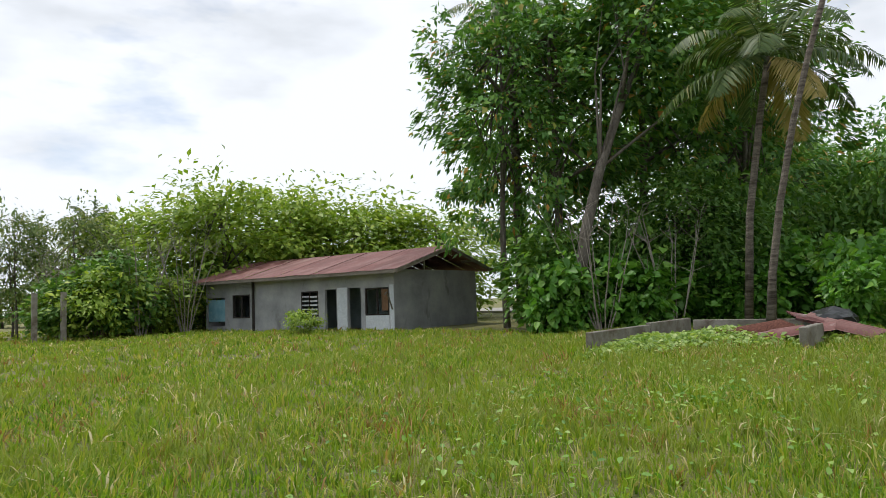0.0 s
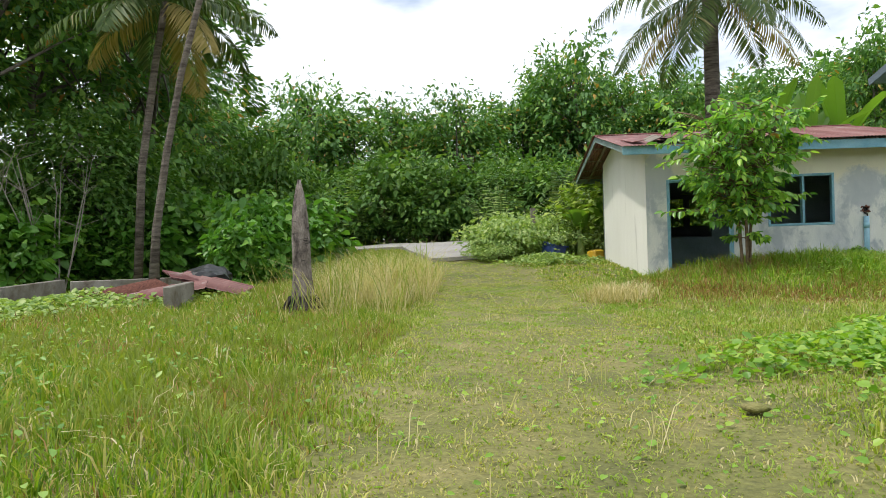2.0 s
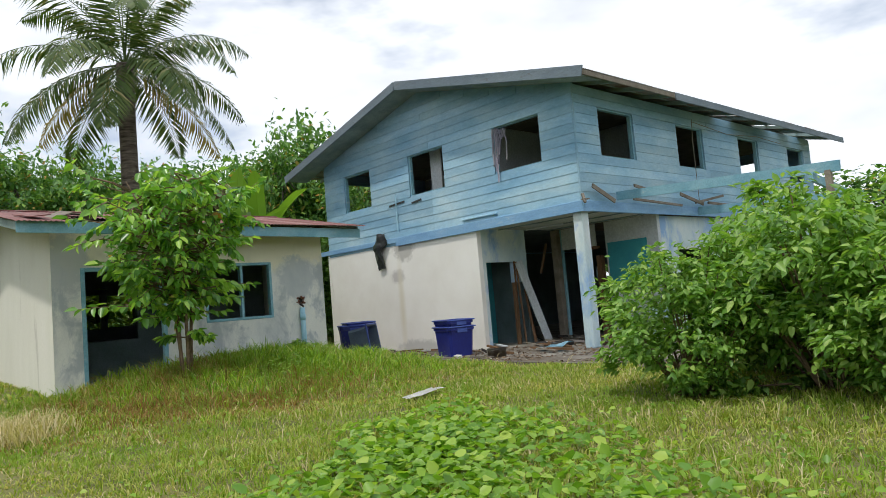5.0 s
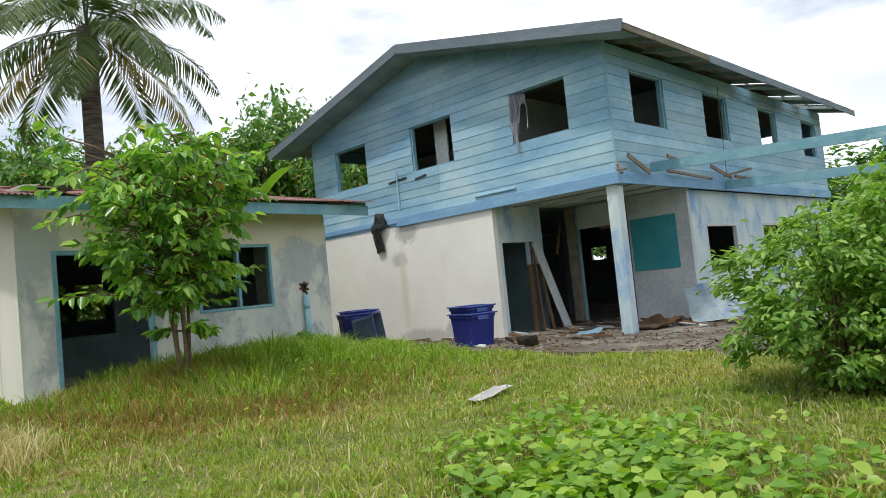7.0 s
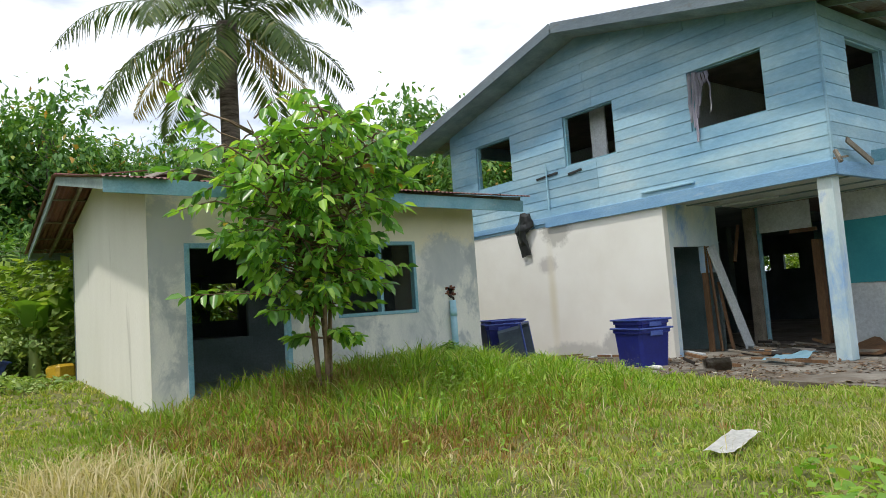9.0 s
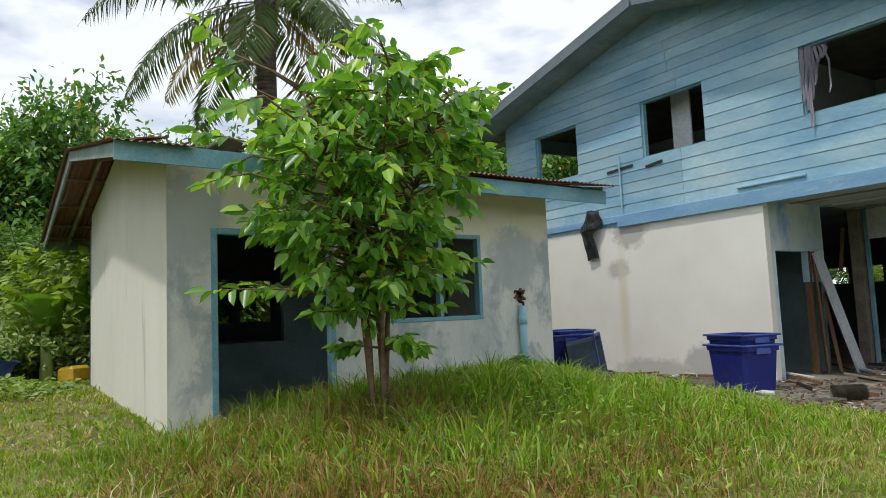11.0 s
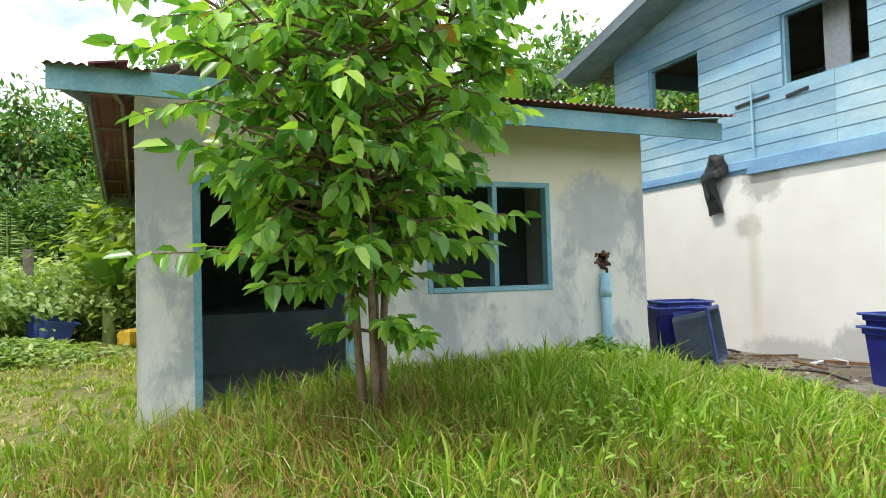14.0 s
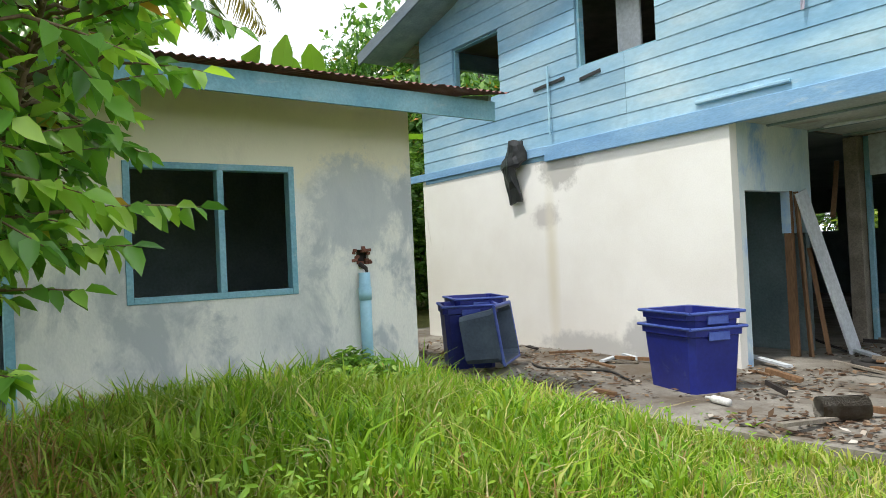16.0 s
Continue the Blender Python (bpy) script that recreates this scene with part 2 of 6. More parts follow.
M["bin_dust"] = surface("dusty_blue_plastic", [(0.3, (0.05, 0.075, 0.12)), (0.7, (0.10, 0.14, 0.19))], 2.0, fine=30, rough=0.7)
M["rim"] = surface("faded_blue_rim", [(0.3, (0.03, 0.06, 0.34)), (0.7, (0.09, 0.15, 0.45))], 3.0, fine=30, rough=0.5)
M["pvc"] = surface("light_blue_pvc", [(0.3, (0.27, 0.52, 0.68)), (0.7, (0.42, 0.66, 0.78))], 3.0, fine=40, fine_amount=0.1, rough=0.5)
M["black"] = surface("black_plastic_sheet", [(0.3, (0.012, 0.014, 0.016)), (0.7, (0.04, 0.043, 0.045))], 6.0, fine=40, rough=0.38)
M["brick"] = surface("broken_red_brick", [(0.3, (0.09, 0.03, 0.02)), (0.7, (0.24, 0.10, 0.07))], 20.0, fine=60, rough=0.95)
M["cloth"] = surface("pale_lilac_cloth", [(0.3, (0.40, 0.39, 0.50)), (0.7, (0.60, 0.59, 0.68))], 4.0, stretch=(3, 3, 0.5), fine=60, rough=0.95)
M["paper"] = surface("white_board", [(0.3, (0.70, 0.70, 0.68)), (0.7, (0.85, 0.85, 0.83))], 3.0, fine=30, rough=0.8)
M["bark"] = surface("grey_bark", [(0.3, (0.09, 0.075, 0.06)), (0.7, (0.24, 0.21, 0.175))], 4.0, stretch=(2, 2, 0.4), fine=30, fine_amount=0.5, bump_s=0.8, bump_d=0.03, rough=0.95)
M["palm_bark"] = surface("ringed_palm_bark", [(0.35, (0.06, 0.045, 0.035)), (0.65, (0.27, 0.23, 0.19))], 3.0, stretch=(0.6, 0.6, 4.0), fine=30, fine_amount=0.5, bump_s=0.8, bump_d=0.03, rough=0.95)
M["stump"] = surface("rotting_palm_stump", [(0.35, (0.07, 0.055, 0.05)), (0.5, (0.26, 0.215, 0.19)), (0.7, (0.44, 0.38, 0.34))], 3.2, stretch=(2.2, 2.2, 1.0), fine=25, fine_amount=0.45, bump_s=0.9, bump_d=0.04, rough=0.95,
                     stain=(0.60, 0.66, 5.0, (0.7, 0.7, 3.0), (0.03, 0.025, 0.022)))
M["char"] = surface("charred_wood", [(0.3, (0.008, 0.007, 0.006)), (0.7, (0.05, 0.04, 0.035))], 8.0, fine=40, rough=0.95)
M["stem"] = surface("brown_stem", [(0.3, (0.13, 0.085, 0.05)), (0.7, (0.27, 0.19, 0.12))], 12.0, fine=60, rough=0.9)
M["tyre"] = surface("black_rubber", [(0.3, (0.015, 0.015, 0.015)), (0.7, (0.04, 0.038, 0.035))], 8.0, fine=50, rough=0.8)
M["yellow"] = surface("yellow_plastic", [(0.3, (0.62, 0.37, 0.02)), (0.7, (0.78, 0.50, 0.05))], 4.0, fine=30, rough=0.5)

M["grass"] = leaf_mat("green_grass", [(0.0, (0.080, 0.165, 0.012)), (0.5, (0.205, 0.330, 0.026)), (0.85, (0.32, 0.36, 0.05)), (1.0, (0.46, 0.38, 0.15))], (0.235, 0.285, 0.05), 0.38, 0.5, 0.3, 0.5)
M["lush"] = leaf_mat("lush_grass", [(0.0, (0.095, 0.215, 0.018)), (0.6, (0.250, 0.430, 0.034)), (0.92, (0.420, 0.540, 0.070)), (1.0, (0.600, 0.500, 0.200))], (0.215, 0.300, 0.040), 0.42, 0.45, 0.35, 0.7)
M["short_grass"] = leaf_mat("short_trodden_grass", [(0.0, (0.215, 0.300, 0.050)), (0.55, (0.375, 0.420, 0.085)), (0.85, (0.530, 0.490, 0.165)), (1.0, (0.624, 0.520, 0.260))], (0.221, 0.351, 0.046), 0.35, 0.6, 0.2, 0.6)
M["dry_grass"] = leaf_mat("dry_grass", [(0.0, (0.34, 0.31, 0.13)), (0.5, (0.52, 0.44, 0.25)), (1.0, (0.66, 0.58, 0.40))], None, 0.35, 0.7, 0.15)
M["red_grass"] = leaf_mat("reddish_brown_grass", [(0.0, (0.15, 0.12, 0.035)), (0.5, (0.29, 0.175, 0.07)), (1.0, (0.43, 0.27, 0.13))], None, 0.35, 0.7, 0.15)
M["litter"] = leaf_mat("dead_leaf", [(0.0, (0.045, 0.028, 0.018)), (0.6, (0.13, 0.08, 0.05)), (0.92, (0.27, 0.19, 0.12)), (1.0, (0.55, 0.52, 0.47))], None, 0.05, 0.8, 0.2)
M["leaf_dark"] = leaf_mat("dark_forest_leaf", [(0.0, (0.055, 0.139, 0.034)), (0.6, (0.116, 0.262, 0.061)), (0.95, (0.227, 0.375, 0.075)), (1.0, (0.551, 0.250, 0.075))], None, 0.28, 0.5, 0.3)
M["leaf_mid"] = leaf_mat("forest_leaf", [(0.0, (0.057, 0.138, 0.027)), (0.7, (0.112, 0.232, 0.045)), (1.0, (0.202, 0.321, 0.060))], None, 0.30, 0.5, 0.3)
M["leaf_light"] = leaf_mat("yellow_green_leaf", [(0.0, (0.150, 0.250, 0.035)), (0.7, (0.280, 0.390, 0.060)), (1.0, (0.430, 0.500, 0.095))], None, 0.35, 0.5, 0.3)
M["leaf_olive"] = leaf_mat("olive_leaf", [(0.0, (0.091, 0.143, 0.046)), (0.7, (0.163, 0.227, 0.065)), (1.0, (0.312, 0.312, 0.143))], None, 0.30, 0.5, 0.3)
M["leaf_tree"] = leaf_mat("glossy_young_leaf", [(0.0, (0.075, 0.205, 0.045)), (0.55, (0.190, 0.400, 0.070)), (0.85, (0.380, 0.600, 0.110)), (0.985, (0.460, 0.650, 0.130)), (1.0, (0.550, 0.270, 0.080))], None, 0.40, 0.30, 0.6)
M["leaf_bush"] = leaf_mat("bush_leaf", [(0.0, (0.100, 0.230, 0.040)), (0.7, (0.225, 0.400, 0.075)), (1.0, (0.390, 0.530, 0.140))], None, 0.38, 0.42, 0.5)
M["leaf_creeper"] = leaf_mat("creeper_leaf", [(0.0, (0.115, 0.260, 0.025)), (0.7, (0.240, 0.410, 0.045)), (1.0, (0.390, 0.520, 0.085))], None, 0.38, 0.4, 0.45)
M["leaf_pale"] = leaf_mat("pale_shrub_leaf", [(0.0, (0.169, 0.273, 0.078)), (0.7, (0.305, 0.416, 0.130)), (1.0, (0.468, 0.546, 0.221))], None, 0.35, 0.5, 0.35)
M["leaf_big"] = leaf_mat("broad_understorey_leaf", [(0.0, (0.069, 0.188, 0.027)), (0.7, (0.125, 0.294, 0.044)), (1.0, (0.213, 0.375, 0.062))], None, 0.33, 0.45, 0.4)
M["frond"] = leaf_mat("palm_leaflet", [(0.0, (0.045, 0.085, 0.020)), (0.7, (0.085, 0.140, 0.034)), (0.95, (0.150, 0.190, 0.060)), (1.0, (0.300, 0.250, 0.120))], None, 0.25, 0.5, 0.3)
M["frond_dry"] = leaf_mat("dying_palm_leaflet", [(0.0, (0.26, 0.22, 0.05)), (1.0, (0.46, 0.36, 0.15))], None, 0.30, 0.6, 0.3)
M["banana"] = leaf_mat("banana_leaf", [(0.0, (0.13, 0.27, 0.035)), (1.0, (0.24, 0.40, 0.06))], None, 0.42, 0.4, 0.4)
M["twig"] = surface("bare_grey_twig", [(0.3, (0.22, 0.19, 0.16)), (0.7, (0.36, 0.32, 0.28))], 6.0, fine=40, rough=0.95)


# ---------------------------------------------------------------- mesh helpers
def finish(name, bm, material, smooth=False):
    me = bpy.data.meshes.new(name)
    bmesh.ops.recalc_face_normals(bm, faces=bm.faces)
    bm.to_mesh(me)
    bm.free()
    if smooth:
        for p in me.polygons:
            p.use_smooth = True
    me.materials.append(M[material])
    return me


def part(name, bm, material, parent=None, label="", smooth=False):
    ob = new(name, finish(name, bm, material, smooth))
    ob.parent = parent
    if label:
        tagged(ob, label)
    return ob


def thing(name, label, category, group="", at=None, kind=""):
    e = new(name)
    e.empty_display_size = 0.1
    if at is not None:
        e.matrix_world = at
    return tagged(e, label, category, group, kind)


def box(bm, x0, x1, y0, y1, z0, z1, bevel=0.0):
    v = [bm.verts.new((x, y, z)) for x in (x0, x1) for y in (y0, y1) for z in (z0, z1)]
    f = [bm.faces.new([v[i] for i in q]) for q in ((0, 1, 3, 2), (4, 6, 7, 5), (0, 4, 5, 1), (2, 3, 7, 6), (0, 2, 6, 4), (1, 5, 7, 3))]
    if bevel:
        es = {e for q in f for e in q.edges}
        bmesh.ops.bevel(bm, geom=list(es), offset=bevel, segments=1, affect="EDGES", profile=0.5)
    return v


def boxm(*a, bevel=0.0):
    bm = bmesh.new()
    box(bm, *a, bevel=bevel)
    return bm


def beam(bm, a, b, w, h, up=(0, 0, 1)):
    """A squared length of timber from a to b."""
    a, b = Vector(a), Vector(b)
    d = (b - a).normalized()
    s = d.cross(Vector(up)).normalized()
    u = s.cross(d)
    v = [bm.verts.new(p + s * i * w / 2 + u * j * h / 2) for p in (a, b) for i in (-1, 1) for j in (-1, 1)]
    for q in ((0, 1, 3, 2), (4, 6, 7, 5), (0, 4, 5, 1), (2, 3, 7, 6), (0, 2, 6, 4), (1, 5, 7, 3)):
        bm.faces.new([v[i] for i in q])


def tube(bm, pts, radii, sides=8, cap=True):
    """A tapering round limb through the points."""
    rings = []
    pts = [Vector(p) for p in pts]
    for i, (p, r) in enumerate(zip(pts, radii)):
        d = (pts[min(i + 1, len(pts) - 1)] - pts[max(i - 1, 0)]).normalized()
        s = d.cross(Vector((0.31, 0.95, 0.05))).normalized()
        u = s.cross(d)
        rings.append([bm.verts.new(p + (s * math.cos(a) + u * math.sin(a)) * r) for a in (2 * math.pi * k / sides for k in range(sides))])
    for a, b in zip(rings, rings[1:]):
        for k in range(sides):
            bm.faces.new((a[k], a[(k + 1) % sides], b[(k + 1) % sides], b[k]))
    if cap:
        bm.faces.new(rings[0][::-1])
        bm.faces.new(rings[-1])
    return rings


def np_mesh(name, verts, faces, material):
    """A mesh from arrays: verts (n, 3), faces a list of (m, k) index arrays."""
    me = bpy.data.meshes.new(name)
    counts = np.concatenate([np.full(len(f), f.shape[1], dtype=np.int32) for f in faces])
    loops = np.concatenate([f.ravel() for f in faces]).astype(np.int32)
    starts = np.concatenate([[0], np.cumsum(counts)[:-1]]).astype(np.int32)
    me.vertices.add(len(verts))
    me.vertices.foreach_set("co", np.ascontiguousarray(verts, dtype=np.float32).ravel())
    me.loops.add(len(loops))
    me.loops.foreach_set("vertex_index", loops)
    me.polygons.add(len(counts))
    me.polygons.foreach_set("loop_start", starts)
    me.polygons.foreach_set("loop_total", counts)
    me.update(calc_edges=True)
    me.materials.append(M[material])
    return me


def unit(v):
    return v / np.maximum(np.linalg.norm(v, axis=1, keepdims=True), 1e-6)


def leaf_arrays(P, A, N, L, W, droop=0.15, simple=False):
    """Leaves: base P, axis A, normal N, length L, width W. Folded on the midrib; simple: a diamond."""
    A = unit(A)
    S = unit(np.cross(A, N))
    N = np.cross(S, A)
    L, W = np.broadcast_to(L, len(P))[:, None], np.broadcast_to(W, len(P))[:, None]
    n = len(P)
    base = np.arange(n)[:, None]
    if simple:
        V = np.stack([P, P + A * L * 0.45 + S * W / 2, P + A * L - N * L * droop, P + A * L * 0.45 - S * W / 2], 1)
        return V.reshape(-1, 3), [base * 4 + np.array([[0, 1, 2, 3]])]
    lift = N * W * 0.12
    V = np.stack([P, P + A * L * 0.28 + S * W * 0.46 + lift, P + A * L * 0.65 + S * W * 0.40 + lift - N * L * droop * 0.4,
                  P + A * L - N * L * droop, P + A * L * 0.65 - S * W * 0.40 + lift - N * L * droop * 0.4, P + A * L * 0.28 - S * W * 0.46 + lift], 1)
    return V.reshape(-1, 3), [base * 6 + np.array([[0, 1, 2, 3]]), base * 6 + np.array([[0, 3, 4, 5]])]


def join(*groups):
    V, F, o = [], [], 0
    for v, fs in groups:
        V.append(v)
        F += [f + o for f in fs]
        o += len(v)
    return np.concatenate(V), F


RNG = np.random.default_rng(11)


def rnd_dirs(n, up=0.0):
    d = RNG.normal(size=(n, 3))
    d[:, 2] += up
    return unit(d)


def smooth(a, lo, hi):
    t = np.clip((a - lo) / (hi - lo), 0, 1)
    return t * t * (3 - 2 * t)


def wob(x, y, s, k=0.0):
    """Soft waves, for uneven ground and ragged borders."""
    return (np.sin(x * s + 1.3 + k) * np.cos(y * s * 1.13 - 0.7 + 2 * k) + 0.5 * np.sin(x * s * 2.3 - y * s * 1.9 + 0.4 + k)) / 1.5


def ground_z(x, y):
    x, y = np.asarray(x, float), np.asarray(y, float)
    band = (1 - smooth(y, 6, 13)) * smooth(y, -10.5, -8.0)
    rise = 0.42 * smooth(x, 11, 24) + 0.42 * smooth(x, 23, 36)
    far = 0.30 * smooth(x, 24, 40)
    mound = 0.33 * np.exp(-((x - 13.9) / 2.2) ** 2 - ((y + 6.0) / 2.6) ** 2)
    found = 0.12 * np.exp(-((x - 11.5) / 5) ** 2 - ((y - 7.5) / 4) ** 2)
    z = -0.38 + band * rise + (1 - band) * far + mound * smooth(y, -9.6, -8.2) + found + 0.03 * wob(x, y, 0.9) + 0.015 * wob(x, y, 2.7, 1.0)
    slab = smooth(-y, 8.8, 9.4) * smooth(x, 6.5, 7.5) * (1 - smooth(x, 22.0, 24.0))
    return z * (1 - slab) + slab * -0.47


def gz(x, y):
    return float(ground_z(x, y))


def track_y(x):
    """The middle of the mown track."""
    return 0.35 + 0.0035 * np.clip(np.asarray(x, float) - 3, 0, 40) ** 2


# ---------------------------------------------------------------- ground, road, slab
def axis_steps(lo, hi, fine, far):
    mid = np.arange(lo, hi, fine)
    out = [d for d in (2, 5, 10, 20, 40, 80, 160, 320, far)]
    return np.array([lo - d for d in reversed(out)] + list(mid) + [hi + d for d in out])


gx, gy = axis_steps(-14, 46, 0.4, 700), axis_steps(-30, 44, 0.4, 700)
X, Y = np.meshgrid(gx, gy, indexing="ij")
Z = ground_z(X, Y)
nx, ny = X.shape
idx = np.arange(nx * ny).reshape(nx, ny)
quads = np.stack([idx[:-1, :-1], idx[1:, :-1], idx[1:, 1:], idx[:-1, 1:]], -1).reshape(-1, 4)
ground = new("ground", np_mesh("ground", np.stack([X, Y, Z], -1).reshape(-1, 3), [quads], "soil"))
for p in ground.data.polygons:
    p.use_smooth = True
tagged(ground, "grassy earth of an overgrown yard", "ground", kind="structure")


def strip(name, pts, widths, lift, material, label, category):
    """A paved strip that follows the ground."""
    V, F = [], []
    for i, ((x, y), w) in enumerate(zip(pts, widths)):
        a, b = pts[max(i - 1, 0)], pts[min(i + 1, len(pts) - 1)]
        d = Vector((b[0] - a[0], b[1] - a[1], 0)).normalized()
        s = Vector((-d.y, d.x, 0))
        for k in (-1, -0.5, 0, 0.5, 1):
            px, py = x + s.x * w * k / 2, y + s.y * w * k / 2
            V.append((px, py, gz(px, py) + lift))
        if i:
            o = (i - 1) * 5
            F += [(o + k, o + k + 1, o + k + 6, o + k + 5) for k in range(4)]
    me = bpy.data.meshes.new(name)
    me.from_pydata(V, [], F)
    me.materials.append(M[material])
    ob = new(name, me)
    md = ob.modifiers.new("thickness", "SOLIDIFY")
    md.thickness, md.offset = 0.12, -1
    return tagged(ob, label, category, kind="structure")


strip("road", [(33.5 + 0.02 * (y - 3) ** 2 * 0.1, y) for y in range(-34, 44, 2)], [4.6] * 39, 0.04, "road", "pale concrete lane running along the edge of the woods", "road")
strip("driveway", [(x, float(track_y(x))) for x in np.arange(22.5, 32.6, 1.0)], [2.2 + 0.12 * k for k in range(11)], 0.03, "road", "cracked concrete drive joining the lane", "driveway")

bm = bmesh.new()
outline = [(7.3, -27.0), (7.3, -12.0), (7.7, -10.0), (8.8, -9.2), (11.0, -9.4), (13.0, -9.15), (15.2, -9.3), (17.5, -9.2), (22.0, -9.3), (22.0, -27.0)]
lo = [bm.verts.new((x, y, -0.60)) for x, y in outline]
hi = [bm.verts.new((x, y, -0.38)) for x, y in outline]
bm.faces.new(hi)
bm.faces.new(lo[::-1])
for i in range(len(outline)):
    j = (i + 1) % len(outline)
    bm.faces.new((lo[i], lo[j], hi[j], hi[i]))
slab = part("pavement", bm, "concrete")
tagged(slab, "stained concrete apron round the blue house", "apron", kind="structure")
SLAB = -0.38


# ---------------------------------------------------------------- walls with openings
def wall_cells(u0, u1, z0, z1, holes):
    """The rectangles that are left of a wall when its openings are cut out."""
    us = sorted({u0, u1, *(h[0] for h in holes), *(h[1] for h in holes)})
    cells = []
    for a, b in zip(us, us[1:]):
        cuts = sorted((h[2], h[3]) for h in holes if h[0] <= a + 1e-6 and h[1] >= b - 1e-6)
        z = z0
        for c, d in cuts:
            if c > z + 1e-6:
                cells.append((a, b, z, c))
            z = max(z, d)
        if z1 > z + 1e-6:
            cells.append((a, b, z, z1))
    return cells


def wall(name, axis, at, thick, u0, u1, z0, z1, holes, material, parent=None):
    """A wall across axis, its outer face at `at`, thick towards the sign of thick."""
    bm = bmesh.new()
    lo, hi = min(at, at + thick), max(at, at + thick)
    for a, b, c, d in wall_cells(u0, u1, z0, z1, holes):
        box(bm, *((lo, hi, a, b) if axis == "x" else (a, b, lo, hi)), c, d)
    bmesh.ops.remove_doubles(bm, verts=bm.verts, dist=1e-5)
    inner = [f for f in bm.faces if sum(1 for g in bm.faces if g is not f and set(g.verts) == set(f.verts))]
    bmesh.ops.delete(bm, geom=inner, context="FACES")
    return part(name, bm, material, parent)


def casing(name, axis, at, u0, u1, z0, z1, w, depth, material, parent, mullions=(), sill=True, label=""):
    """Jambs, head and sill round an opening, standing proud of the wall."""
    def bar(nm, a, b, c, d):
        lo, hi = min(at, at + depth), max(at, at + depth)
        return part(nm, boxm(*((lo, hi, a, b) if axis == "x" else (a, b, lo, hi)), c, d, bevel=0.004), material, parent, label)
    bar("jamb", u0, u0 + w, z0, z1)
    bar("jamb", u1 - w, u1, z0, z1)
    bar("head", u0 + w, u1 - w, z1 - w, z1)
    if sill:
        bar("sill", u0 + w, u1 - w, z0, z0 + w)
    for m in mullions:
        bar("mullion", m - w / 2, m + w / 2, z0 + w, z1 - w)


def corrugated(bm, x0, x1, y0, y1, zfun, pitch=0.076, amp=0.012, along="x"):
    """A corrugated sheet whose ridges run up the slope (along x)."""
    n = max(2, int(abs(y1 - y0) / pitch * 4))
    rows = []
    for k in range(n + 1):
        y = y0 + (y1 - y0) * k / n
        dz = amp * math.sin(2 * math.pi * (y / pitch))
        rows.append([bm.verts.new((x, y, zfun(x, y) + dz)) for x in (x0, (x0 + x1) / 2, x1)])
    for a, b in zip(rows, rows[1:]):
        for i in range(2):
            bm.faces.new((a[i], a[i + 1], b[i + 1], b[i]))


# ---------------------------------------------------------------- blue two-storey house
house = thing("house", "derelict two-storey house with weathered blue boards above white walls", "house")
HX0, HX1, HY0, HY1 = 10.76, 20.50, -11.76, -24.80
SK = 2.50                                     # underside of the upper storey
RX, RZ, EZ = 15.80, 6.62, 5.22                # ridge and eaves of the roof
EX0, EX1, EY0, EY1 = 9.95, 21.62, -11.05, -25.5
gable_holes = [(18.12, 19.44, 3.765, 4.87), (14.95, 16.36, 3.765, 4.87), (11.73, 13.17, 3.765, 4.87)]
front_holes = [(-14.08, -12.67, 3.765, 4.87), (-17.40, -16.03, 3.765, 4.87), (-20.76, -19.46, 3.765, 4.87), (-24.20, -22.89, 3.765, 4.87)]


def roof_z(x):
    return RZ - abs(x - RX) * (RZ - EZ) / (RX - EX0 if x < RX else EX1 - RX)


def boards(axis, at, u0, u1, z0, z1, holes, out, top=None, rows=0.202):
    """Lapped boards, one piece each, cut round the openings; every row is split at its own butt joint."""
    rr = random.Random(5 if axis == "x" else 9)
    meshes = {}
    z = z0
    k = 0
    while z < z1:
        h = min(rows, z1 - z)
        a0, a1 = u0, u1
        if top is not None:
            span = top(z + h * 0.9)
            if span is None:
                break
            a0, a1 = max(u0, span[0]), min(u1, span[1])
        spans = [(a0, a1)]
        for h0, h1, c, d in holes:
            if c < z + h - 0.02 and d > z + 0.02:
                spans = [s for a, b in spans for s in ((a, min(b, h0)), (max(a, h1), b)) if s[1] - s[0] > 0.03]
        cut = []
        for a, b in spans:
            if b - a > 4.5:
                m = a + (b - a) * rr.uniform(0.3, 0.7)
                cut += [(a, m - 0.002), (m + 0.002, b)]
            else:
                cut.append((a, b))
        for a, b in cut:
            zz0 = z
            key = (round(b - a, 3), round(h, 3))
            if key not in meshes:
                bm = bmesh.new()
                L, t = b - a, 0.022
                prof = [(0.0, 0.0), (t, 0.0), (t, 0.010), (0.013, h - 0.004), (0.0, h - 0.004)]
                ends = []
                for u in (0.0, L):
                    ends.append([bm.verts.new((o * out, u, zc) if axis == "x" else (u, o * out, zc)) for o, zc in prof])
                for i in range(5):
                    j = (i + 1) % 5
                    bm.faces.new((ends[0][i], ends[0][j], ends[1][j], ends[1][i]))
                bm.faces.new(ends[0][::-1])
                bm.faces.new(ends[1])
                meshes[key] = finish("board", bm, "plank")
            ob = new("board", meshes[key])
            ob.parent = upper_wall
            dz = rr.uniform(-0.004, 0.004)
            ob.matrix_basis = pose(at, a, zz0 + dz, rr.uniform(-0.06, 0.06)) if axis == "x" else pose(a, at, zz0 + dz, 0, rr.uniform(-0.06, 0.06))
        z += h
        k += 1


